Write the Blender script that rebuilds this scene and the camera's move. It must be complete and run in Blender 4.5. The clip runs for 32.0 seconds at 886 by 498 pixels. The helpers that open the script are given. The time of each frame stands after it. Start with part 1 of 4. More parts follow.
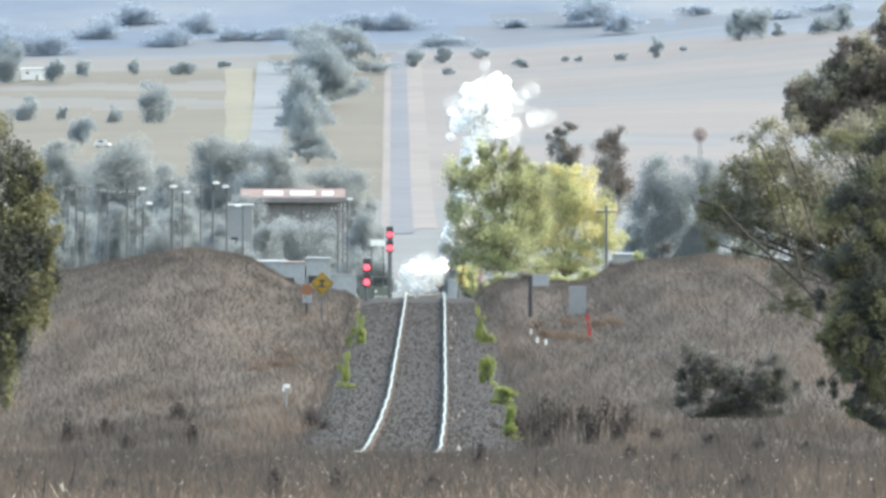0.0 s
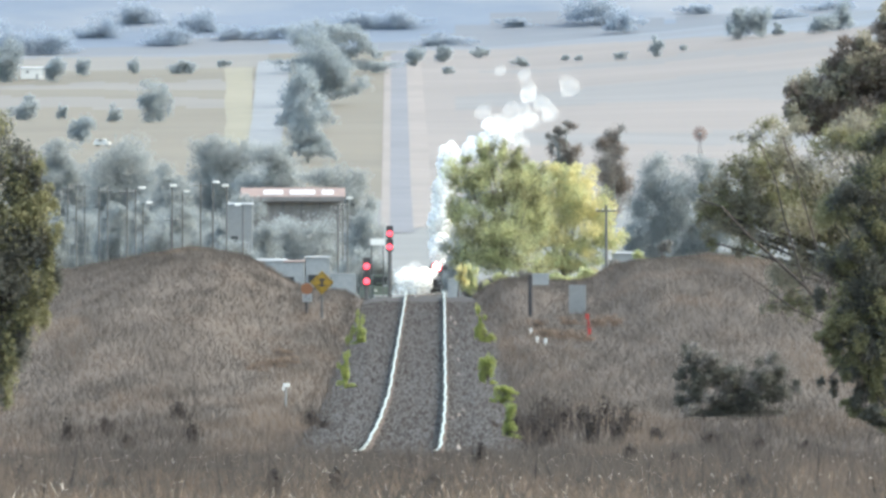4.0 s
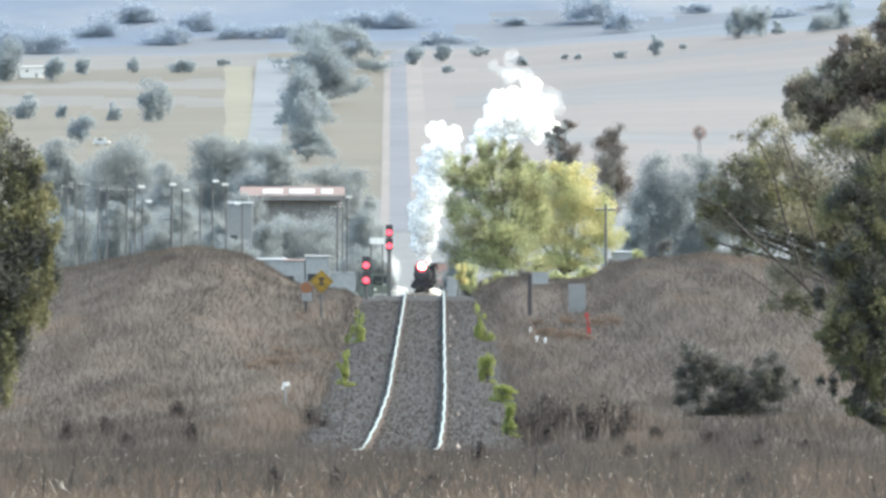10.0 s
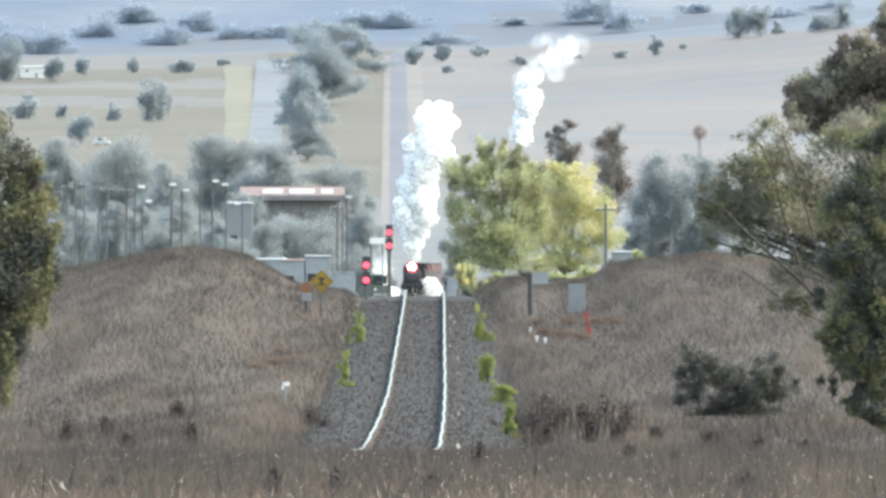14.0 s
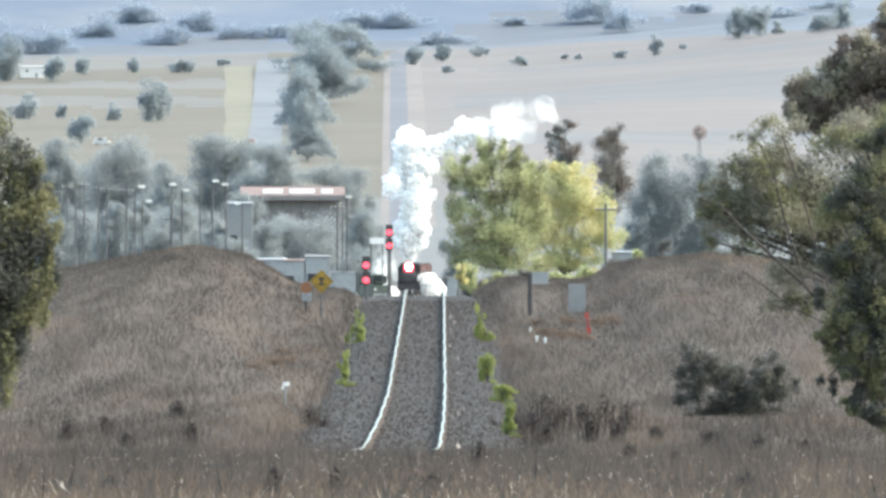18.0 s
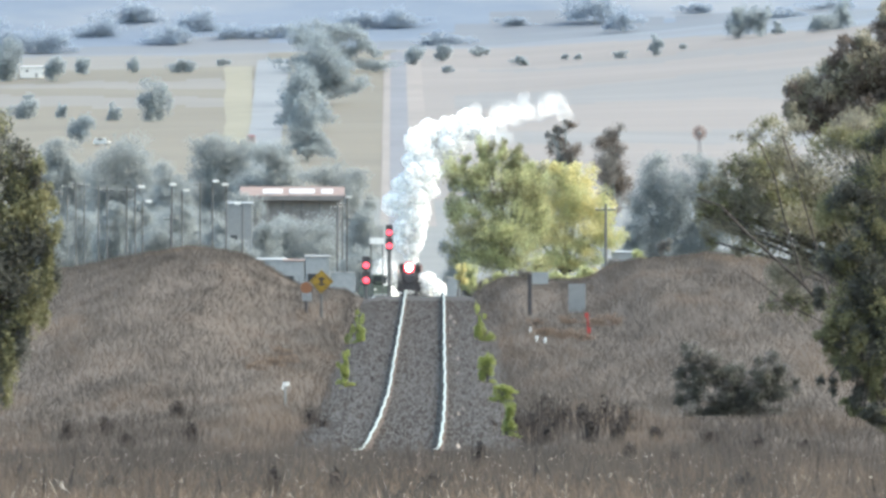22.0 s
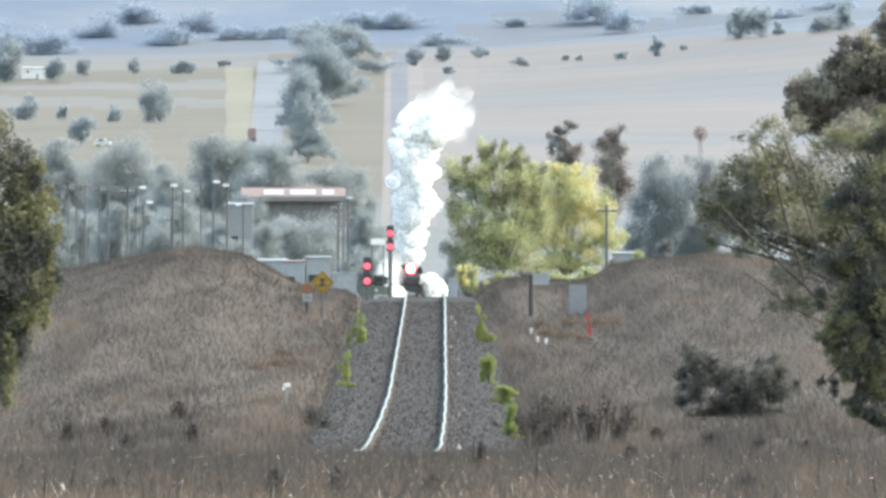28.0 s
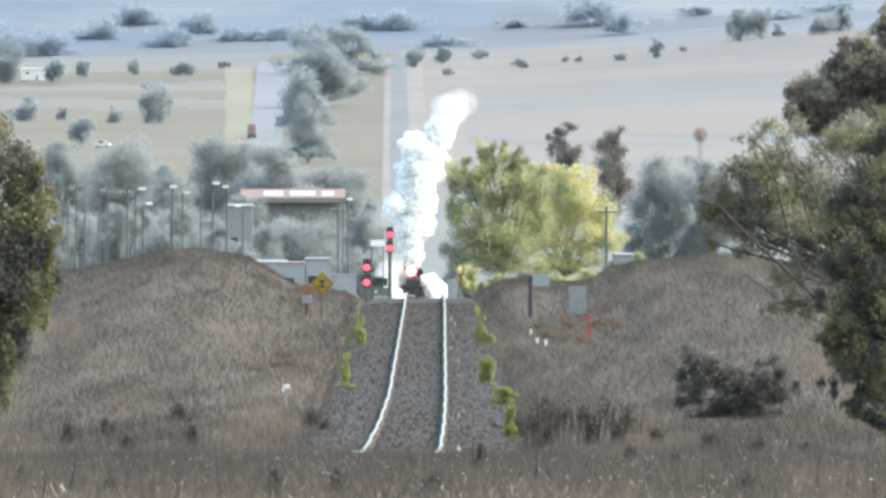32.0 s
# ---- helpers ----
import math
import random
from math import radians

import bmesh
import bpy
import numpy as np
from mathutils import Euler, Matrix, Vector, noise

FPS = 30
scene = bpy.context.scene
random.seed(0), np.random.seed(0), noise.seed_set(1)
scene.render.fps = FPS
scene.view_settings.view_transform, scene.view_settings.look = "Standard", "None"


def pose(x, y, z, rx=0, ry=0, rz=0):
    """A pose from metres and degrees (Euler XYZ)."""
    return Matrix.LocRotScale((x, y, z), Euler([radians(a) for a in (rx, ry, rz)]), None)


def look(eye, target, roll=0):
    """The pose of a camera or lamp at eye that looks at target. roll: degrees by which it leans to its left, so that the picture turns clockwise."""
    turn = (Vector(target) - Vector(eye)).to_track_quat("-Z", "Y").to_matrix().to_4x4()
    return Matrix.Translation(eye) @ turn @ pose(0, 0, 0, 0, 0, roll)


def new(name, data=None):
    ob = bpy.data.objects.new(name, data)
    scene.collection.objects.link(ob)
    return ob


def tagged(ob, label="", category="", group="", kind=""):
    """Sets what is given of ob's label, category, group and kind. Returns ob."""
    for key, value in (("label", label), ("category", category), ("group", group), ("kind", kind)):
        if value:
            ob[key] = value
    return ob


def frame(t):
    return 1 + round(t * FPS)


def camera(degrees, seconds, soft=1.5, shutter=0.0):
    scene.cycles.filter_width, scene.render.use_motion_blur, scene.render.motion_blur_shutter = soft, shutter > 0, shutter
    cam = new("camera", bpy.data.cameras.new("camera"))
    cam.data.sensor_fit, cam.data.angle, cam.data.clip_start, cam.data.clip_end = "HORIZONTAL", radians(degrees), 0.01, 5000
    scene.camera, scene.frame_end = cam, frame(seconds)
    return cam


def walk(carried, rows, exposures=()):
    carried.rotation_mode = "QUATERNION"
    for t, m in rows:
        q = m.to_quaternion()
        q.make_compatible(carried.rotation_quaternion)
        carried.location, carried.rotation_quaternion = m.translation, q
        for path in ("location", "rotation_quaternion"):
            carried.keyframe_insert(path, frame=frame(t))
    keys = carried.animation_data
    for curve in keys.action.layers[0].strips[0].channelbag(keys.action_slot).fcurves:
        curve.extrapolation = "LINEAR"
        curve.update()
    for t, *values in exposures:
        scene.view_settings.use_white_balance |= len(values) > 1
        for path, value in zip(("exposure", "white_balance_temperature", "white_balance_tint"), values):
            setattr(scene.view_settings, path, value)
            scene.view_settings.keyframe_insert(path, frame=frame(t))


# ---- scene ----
# The eye stands 1.6 m over a hillside; y runs along the line, away from the eye.
EYE = 1.6
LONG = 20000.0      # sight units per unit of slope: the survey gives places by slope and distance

cam = camera(4.4895, 32.0, soft=3.0)


def aim(right, down):
    """The eye's pose, turned by a few hundredths of a degree (sight units)."""
    return look((0, 0, EYE), (right, LONG, EYE - down))


walk(cam, [(0.0, aim(-1, -3)), (3.4, aim(-1, -2)), (5.6, aim(0, 0)), (14, aim(0, 0.5)), (20, aim(0, 0.6)),
           (23, aim(0, 0)), (25.4, aim(-1, -2)), (27.6, aim(-1.5, -1)), (30.5, aim(-2, -3)), (32.0, aim(-1, -3.5))],
     exposures=[(0.0, 2.06, 6980, 2.5), (32.0, 2.01, 6980, 2.5)])


def sight(across, up, d):
    """The place that lies d metres down the line, by its sight numbers from the eye."""
    return Vector((across * d / LONG, d, EYE + up * d / LONG))


# ---- light ----
SUN_AZ, SUN_EL = 94.0, 50.0          # degrees right of the line's direction, and above the horizon
world = bpy.data.worlds.new("sky")
scene.world = world
world.use_nodes = True
wn = world.node_tree
sky = wn.nodes.new("ShaderNodeTexSky")
sky.sky_type, sky.sun_disc = "NISHITA", False
sky.sun_elevation, sky.sun_rotation = radians(SUN_EL), radians(SUN_AZ)
sky.air_density, sky.dust_density = 1.3, 3.0
wn.links.new(sky.outputs[0], wn.nodes["Background"].inputs[0])
wn.nodes["Background"].inputs[1].default_value = 0.15
sun_data = bpy.data.lights.new("sun", "SUN")
sun_data.energy, sun_data.angle, sun_data.color = 0.9, radians(7.0), (1.0, 0.96, 0.9)
sun = new("sun", sun_data)
toward = Vector((math.sin(radians(SUN_AZ)) * math.cos(radians(SUN_EL)), math.cos(radians(SUN_AZ)) * math.cos(radians(SUN_EL)), math.sin(radians(SUN_EL))))
sun.matrix_world = look(toward * 50, (0, 0, 0))
scene.view_settings.exposure = 0.1
scene.cycles.transparent_max_bounces = 24


# ---- materials ----
def material(name, low, high, scale=4.0, rough=0.85, metal=0.0, sheen=0.3, bump=0.0, stretch=(1, 1, 1), fine=6.0, island=0.0,
             through_light=0.0, vary=0.0, glow=None, patch=None):
    """Two tones mixed by a broad and a fine noise; island and vary shift the tone piece by piece."""
    m = bpy.data.materials.new(name)
    m.use_nodes = True
    n, l = m.node_tree.nodes, m.node_tree.links
    bsdf, out = n["Principled BSDF"], n["Material Output"]
    geo = n.new("ShaderNodeNewGeometry")
    mp = n.new("ShaderNodeMapping")
    mp.inputs["Scale"].default_value = stretch
    tc = n.new("ShaderNodeTexCoord")
    l.new(tc.outputs["Object"], mp.inputs["Vector"])
    broad, small = n.new("ShaderNodeTexNoise"), n.new("ShaderNodeTexNoise")
    broad.inputs["Scale"].default_value, small.inputs["Scale"].default_value = scale, scale * fine
    broad.inputs["Detail"].default_value, small.inputs["Detail"].default_value = 4, 3
    for t in (broad, small):
        l.new(mp.outputs[0], t.inputs["Vector"])
    add = n.new("ShaderNodeMath")
    add.operation = "MULTIPLY_ADD"
    l.new(small.outputs[0], add.inputs[0])
    add.inputs[1].default_value = 0.45
    l.new(broad.outputs[0], add.inputs[2])
    tone = add.outputs[0]
    for amount, source in ((island, geo.outputs["Random Per Island"]), (vary, None)):
        if amount:
            if source is None:
                source = n.new("ShaderNodeObjectInfo").outputs["Random"]
            more = n.new("ShaderNodeMath")
            more.operation = "MULTIPLY_ADD"
            l.new(source, more.inputs[0])
            more.inputs[1].default_value = amount
            off = n.new("ShaderNodeMath")
            off.operation = "SUBTRACT"
            l.new(tone, off.inputs[0])
            off.inputs[1].default_value = amount / 2
            l.new(off.outputs[0], more.inputs[2])
            tone = more.outputs[0]
    ramp = n.new("ShaderNodeValToRGB")
    ramp.color_ramp.elements[0].position, ramp.color_ramp.elements[1].position = 0.45, 1.0
    ramp.color_ramp.elements[0].color, ramp.color_ramp.elements[1].color = (*low, 1), (*high, 1)
    l.new(tone, ramp.inputs[0])
    colour = ramp.outputs[0]
    if patch:
        spread, edge_ramp, blend = n.new("ShaderNodeTexNoise"), n.new("ShaderNodeMapRange"), n.new("ShaderNodeMix")
        spread.inputs["Scale"].default_value, spread.inputs["Detail"].default_value = patch[1], 5
        l.new(mp.outputs[0], spread.inputs["Vector"])
        edge_ramp.inputs["From Min"].default_value, edge_ramp.inputs["From Max"].default_value = 0.5, 0.68
        l.new(spread.outputs[0], edge_ramp.inputs["Value"])
        blend.data_type = "RGBA"
        for socket in blend.inputs:
            if socket.type == "RGBA" and socket.name == "A":
                l.new(colour, socket)
            if socket.type == "RGBA" and socket.name == "B":
                socket.default_value = (*patch[0], 1)
        l.new(edge_ramp.outputs[0], blend.inputs[0])
        colour = [s for s in blend.outputs if s.type == "RGBA"][0]
    l.new(colour, bsdf.inputs["Base Color"])
    bsdf.inputs["Roughness"].default_value, bsdf.inputs["Metallic"].default_value = rough, metal
    bsdf.inputs["Specular IOR Level"].default_value = sheen
    if bump:
        b = n.new("ShaderNodeBump")
        b.inputs["Strength"].default_value, b.inputs["Distance"].default_value = 0.6, bump
        l.new(small.outputs[0], b.inputs["Height"])
        l.new(b.outputs[0], bsdf.inputs["Normal"])
    if through_light:
        tr, mix = n.new("ShaderNodeBsdfTranslucent"), n.new("ShaderNodeMixShader")
        l.new(colour, tr.inputs[0])
        mix.inputs[0].default_value = through_light
        l.new(bsdf.outputs[0], mix.inputs[1])
        l.new(tr.outputs[0], mix.inputs[2])
        l.new(mix.outputs[0], out.inputs[0])
    if glow:
        bsdf.inputs["Emission Color"].default_value = (*glow[0], 1)
        bsdf.inputs["Emission Strength"].default_value = glow[1]
    return m


M_SOIL = material("thistle_soil", (0.0741, 0.06732, 0.06305), (0.1121, 0.101, 0.09312), 0.3, sheen=0.0, bump=0.05, stretch=(1, 0.07, 1))
# valley green cooled towards grey-blue for haze
M_VALLEY = material("hazed_valley_grass", (0.1035, 0.1107, 0.1141), (0.1395, 0.144, 0.1454), 0.02)
M_PADDOCK = material("bleached_paddock", (0.1189, 0.1117, 0.1105), (0.1594, 0.1472, 0.1424), 0.012, stretch=(0.2, 1, 1))
# haze over the far hills is put into this blue
M_RANGE = material("hazed_blue_range", (0.08496, 0.1141, 0.1573), (0.1133, 0.1406, 0.1818), 0.02, stretch=(0.5, 1, 1), patch=((.165, .178, .196), .012))
M_DRY = material("dry_thistle", (0.06703, 0.06001, 0.05587), (0.1061, 0.09411, 0.08567), 0.3, sheen=0.05, island=0.18, through_light=0.5, fine=3, stretch=(1, 0.07, 1), patch=((.15, .118, .096), 0.35))
M_STRAW = material("bleached_straw", (0.1, 0.072, 0.054), (0.2, 0.148, 0.108), 0.2, island=0.6, through_light=0.2)
M_STEM = material("brown_weed_stem", (0.055, 0.046, 0.042), (0.1, 0.083, 0.076), 0.4, island=0.4, through_light=0.3)
M_STALK = material("dead_stalk", (0.03, 0.026, 0.025), (0.058, 0.048, 0.045), 0.4, island=0.3)
M_BALLAST = material("ballast", (0.01606, 0.01361, 0.01242), (0.03213, 0.02759, 0.0252), 3.0, bump=0.015, island=0.3)
M_STEEL = material("rail_steel", (0.3, 0.33, 0.325), (0.46, 0.49, 0.48), 6.0, rough=0.32, metal=1.0)
M_RUST = material("rusty_rail_web", (0.03, 0.02, 0.016), (0.07, 0.045, 0.034), 8.0, rough=0.8)
M_SLEEPER = material("grey_sleeper", (0.06, 0.052, 0.047), (0.11, 0.096, 0.085), 2.0, stretch=(4, 1, 1), vary=0.3)
M_BARK = material("grey_bark", (0.07, 0.06, 0.055), (0.14, 0.12, 0.108), 2.0, stretch=(1, 1, 0.3), bump=0.03)
M_LEAF = material("olive_leaf", (0.19, 0.18, 0.145), (0.35, 0.33, 0.26), 0.5, island=0.5, through_light=0.45)
M_LEAF_BROWN = material("bronze_leaf", (0.14, 0.12, 0.108), (0.24, 0.205, 0.18), 0.6, island=0.5, through_light=0.45)
M_POPLAR = material("autumn_poplar_leaf", (0.486, 0.4536, 0.2376), (0.6912, 0.6264, 0.3456), 0.25, island=0.7, through_light=0.45)
# gum leaf greyed and lightened to stand for thin haze
M_GUM = material("haze_paled_gum_leaf", (0.17, 0.166, 0.162), (0.245, 0.234, 0.222), 0.3, island=0.4, through_light=0.45)
# valley leaves, paled in the base colour to show haze
M_GUM_FAR = material("hazed_gum_leaf", (0.285, 0.315, 0.325), (0.335, 0.36, 0.365), 0.1, island=0.4, through_light=0.45)
# leaves beyond 3 km: their pale blue is painted-in haze
M_GUM_HAZED = material("far_hazed_gum_leaf", (0.285, 0.33, 0.358), (0.33, 0.37, 0.392), 0.05, island=0.4, through_light=0.45)
M_BROOM = material("broom_leaf", (0.22, 0.27, 0.085), (0.38, 0.41, 0.16), 1.5, island=0.4, through_light=0.45)
# far asphalt with the blue of the haze in its colour
M_ASPHALT = material("hazed_worn_asphalt", (0.1104, 0.1196, 0.1334), (0.1472, 0.1564, 0.1656), 0.05, rough=0.7)
M_VERGE = material("yellow_verge", (0.1369, 0.1326, 0.1035), (0.1626, 0.1557, 0.1201), 0.05)
M_BLACK = material("black_engine_paint", (0.03, 0.029, 0.034), (0.055, 0.052, 0.058), 2.0, rough=0.42)
M_RED = material("red_paint", (0.3, 0.03, 0.03), (0.42, 0.05, 0.045), 3.0, rough=0.45)
M_MAROON = material("maroon_coach_paint", (0.06, 0.018, 0.018), (0.1, 0.03, 0.028), 2.0, rough=0.4)
M_WHITE = material("white_paint", (0.55, 0.55, 0.54), (0.75, 0.75, 0.74), 1.5, rough=0.5)
M_CREAM = material("cream_wall", (0.125, 0.122, 0.122), (0.17, 0.162, 0.16), 1.0)
M_BLUEGREY = material("grey_panel", (0.19, 0.205, 0.22), (0.26, 0.275, 0.285), 3.0, rough=0.5)
M_IRON = material("galvanised_roof", (0.36, 0.36, 0.365), (0.5, 0.5, 0.5), 1.0, rough=0.45, metal=0.3)
M_PINK = material("faded_red_roof", (0.16, 0.125, 0.12), (0.21, 0.165, 0.155), 1.0)
M_POLE = material("weathered_pole", (0.065, 0.068, 0.072), (0.11, 0.112, 0.116), 1.0)
M_YELLOW = material("yellow_sign_face", (0.2, 0.125, 0.018), (0.27, 0.17, 0.025), 3.0, rough=0.4)
M_ORANGE = material("orange_sign_face", (0.16, 0.075, 0.04), (0.2, 0.09, 0.05), 3.0, rough=0.5)
M_GREEN = material("dark_green_paint", (0.04, 0.056, 0.05), (0.075, 0.095, 0.085), 2.0, rough=0.35)
M_GLASS = material("dark_glass", (0.02, 0.025, 0.03), (0.05, 0.055, 0.06), 1.0, rough=0.08)
M_TYRE = material("black_rubber", (0.02, 0.02, 0.02), (0.04, 0.04, 0.04), 4.0, rough=0.9)
M_LAMP = material("headlamp_glow", (1, 1, 1), (1, 1, 1), 1.0, glow=((1.0, 0.97, 0.93), 5.0))
M_SIGNAL = material("red_aspect_glow", (0.9, 0.05, 0.06), (1, 0.1, 0.1), 1.0, glow=((1.0, 0.06, 0.12), 0.75))
M_BOARD = material("dull_grey_board", (.15, .16, .168), (.2, .21, .218), 3.0, rough=0.6)
M_DOCK = material("rusty_dock_leaf", (0.15, 0.11, 0.085), (0.21, 0.155, 0.12), 0.5, island=0.5, through_light=0.4)
M_LEAF_GREEN = material("sunny_olive_leaf", (0.14, 0.146, 0.085), (0.27, 0.26, 0.15), 0.5, island=0.5, through_light=0.45)
M_LEAF_DARK = material("dark_dusty_leaf", (0.0759, 0.0805, 0.0713), (0.1357, 0.1357, 0.1196), 0.5, island=0.5, through_light=0.4)
M_STONE = material("pale_stone", (0.13, 0.12, 0.112), (0.22, 0.2, 0.185), 3.0, island=0.5)
M_POPLAR_GREEN = material("green_poplar_leaf", (0.3564, 0.3884, 0.216), (0.5227, 0.5255, 0.3024), 0.25, island=0.7, through_light=0.45)
# pale dry stalk, its near-white standing for sun glints
M_GLINT = material("glint_pale_stalk", (0.6, 0.53, 0.44), (0.9, 0.84, 0.75), 0.5, island=0.5)
# ridge leaves carry the strongest haze tint in their colour
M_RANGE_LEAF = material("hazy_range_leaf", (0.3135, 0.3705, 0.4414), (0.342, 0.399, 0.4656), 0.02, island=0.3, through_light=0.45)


def steam_material(dense=0.95, rim=0.04):
    """White vapour: dense in the middle of a puff, torn and thin towards its outside."""
    m = bpy.data.materials.new("steam")
    m.use_nodes = True
    n, l = m.node_tree.nodes, m.node_tree.links
    n.remove(n["Principled BSDF"])
    out = n["Material Output"]
    white, back, clear = n.new("ShaderNodeBsdfDiffuse"), n.new("ShaderNodeBsdfTranslucent"), n.new("ShaderNodeBsdfTransparent")
    white.inputs[0].default_value = back.inputs[0].default_value = (0.985, 0.985, 0.98, 1)
    both, thin = n.new("ShaderNodeMixShader"), n.new("ShaderNodeMixShader")
    both.inputs[0].default_value = 0.5
    l.new(white.outputs[0], both.inputs[1])
    l.new(back.outputs[0], both.inputs[2])
    tc = n.new("ShaderNodeTexCoord")
    far = n.new("ShaderNodeVectorMath")
    far.operation = "LENGTH"
    l.new(tc.outputs["Object"], far.inputs[0])
    torn = n.new("ShaderNodeTexNoise")
    torn.inputs["Scale"].default_value, torn.inputs["Detail"].default_value = 2.2, 5
    l.new(tc.outputs["Object"], torn.inputs["Vector"])
    mix = n.new("ShaderNodeMath")
    mix.operation = "MULTIPLY_ADD"
    l.new(torn.outputs[0], mix.inputs[0])
    mix.inputs[1].default_value = -1.1
    l.new(far.outputs["Value"], mix.inputs[2])
    ramp = n.new("ShaderNodeMapRange")
    ramp.inputs["From Min"].default_value, ramp.inputs["From Max"].default_value = 0.0, 0.62
    ramp.inputs["To Min"].default_value, ramp.inputs["To Max"].default_value = dense, rim
    l.new(mix.outputs[0], ramp.inputs["Value"])
    l.new(ramp.outputs[0], thin.inputs[0])
    l.new(clear.outputs[0], thin.inputs[1])
    l.new(both.outputs[0], thin.inputs[2])
    l.new(thin.outputs[0], out.inputs[0])
    return m


M_STEAM = steam_material()
M_STEAM_THIN = steam_material(0.16, 0.0)


# ---- mesh helpers ----
def mesh_object(name, bm, mat, parent=None, label="", smooth=False):
    data = bpy.data.meshes.new(name)
    bm.to_mesh(data)
    bm.free()
    data.materials.append(mat)
    if smooth:
        data.polygons.foreach_set("use_smooth", [True] * len(data.polygons))
    ob = new(name, data)
    ob.parent = parent
    if label:
        ob["label"] = label
    return ob


def part(name, bm, mat, parent, label="", smooth=False):
    return mesh_object(name, bm, mat, parent, label, smooth)


def box(size, at=(0, 0, 0), bevel=0.0, bm=None, turn=None):
    bm = bm or bmesh.new()
    made = bmesh.ops.create_cube(bm, size=1, matrix=Matrix.Translation(at) @ (turn or Matrix()) @ Matrix.Diagonal((*size, 1)))
    if bevel:
        edges = {e for v in made["verts"] for e in v.link_edges}
        bmesh.ops.bevel(bm, geom=list(edges), offset=bevel, segments=2, affect="EDGES")
    return bm


def drum(r, length, at=(0, 0, 0), axis="Y", r2=None, seg=24, bm=None, bevel=0.0):
    bm = bm or bmesh.new()
    turn = {"Y": pose(0, 0, 0, 90), "X": pose(0, 0, 0, 0, 90), "Z": Matrix()}[axis]
    made = bmesh.ops.create_cone(bm, cap_ends=True, segments=seg, radius1=r, radius2=r if r2 is None else r2, depth=length,
                                 matrix=Matrix.Translation(at) @ turn)
    if bevel:
        rims = {e for v in made["verts"] for e in v.link_edges if any(len(f.verts) > 4 for f in e.link_faces)}
        bmesh.ops.bevel(bm, geom=list(rims), offset=bevel, segments=2, affect="EDGES")
    return bm


def tube(bm, a, b, ra, rb, seg=7):
    a, b = Vector(a), Vector(b)
    way = b - a
    turn = way.to_track_quat("Z", "Y").to_matrix().to_4x4()
    bmesh.ops.create_cone(bm, cap_ends=True, segments=seg, radius1=ra, radius2=rb, depth=way.length, matrix=Matrix.Translation((a + b) / 2) @ turn)
    return bm


def thing(name, label, category, at=(0, 0, 0), turn=0.0, group=""):
    ob = new(name)
    ob.matrix_world = pose(*at, 0, 0, turn)
    return tagged(ob, label, category, group)


def from_arrays(name, verts, faces, mat, parent=None):
    data = bpy.data.meshes.new(name)
    nv, nf, k = len(verts), len(faces), faces.shape[1]
    data.vertices.add(nv)
    data.vertices.foreach_set("co", np.asarray(verts, dtype=np.float32).ravel())
    data.loops.add(nf * k)
    data.loops.foreach_set("vertex_index", faces.astype(np.int32).ravel())
    data.polygons.add(nf)
    data.polygons.foreach_set("loop_start", np.arange(0, nf * k, k, dtype=np.int32))
    data.update(calc_edges=True)
    data.materials.append(mat)
    ob = new(name, data)
    ob.parent = parent
    return ob


# ---- the lie of the land ----
LINE_Y = [0, 110, 130, 170, 200, 224, 261, 302, 330, 368, 428, 445, 462, 485, 560, 700, 900, 1290, 1600, 2000, 2700, 3200, 3700, 4300, 4600, 4680, 4760, 4950]
LINE_Z = [0, -.83, -1.06, -1.78, -2.16, -2.55, -2.55, -2.4, -2.0, -1.47, -.52, -.32, -.24, -.55, -2.8, -4.2, -4.8, -4.4, -4.5, -2.5, 8, 24, 46, 73, 84.5, 86, 84, 150]
BANK_X = [-40, -22, -15, -12.8, -10.2, -8, -6.9, -6.2, -5.6, -3.2, 1.5, 3.2, 4.9, 5.9, 6.4, 7.2, 8, 9.4, 10.8, 12.2, 16, 40]
BANK_Z = [.3, .6, 1.05, 1.45, 1.95, 1.6, 1.0, .5, .25, 0, 0, .1, .5, .65, .95, 1.3, 1.45, 1.55, 1.6, 1.5, 1.2, 1.0]
LINE_X = [(0, -2.6), (200, -1.05), (224, -.83), (261, -.74), (302, -.70), (368, -.71), (428, -.71), (560, -.9), (900, -2.4),
          (1290, -3.7), (1350, -4.0), (1420, -4.3), (1452, -4.4), (1480, -3.7), (1503, -2.85), (1532, -1.7), (1560, -1.0), (1600, .15), (1640, 1.9), (1800, 13)]


def smooth_step(a, b, v):
    t = np.clip((v - a) / (b - a), 0, 1)
    return t * t * (3 - 2 * t)


def smooth_interp(v, xs, ys, reach):
    """np.interp, averaged over a reach to round its corners."""
    return sum(np.interp(v + reach * k, xs, ys) for k in (-1, -.5, 0, .5, 1)) / 5


def line_x(y):
    xs, ys = zip(*LINE_X)
    return smooth_interp(np.asarray(y, dtype=float), xs, ys, np.minimum(30, 4 + np.asarray(y) * .012))


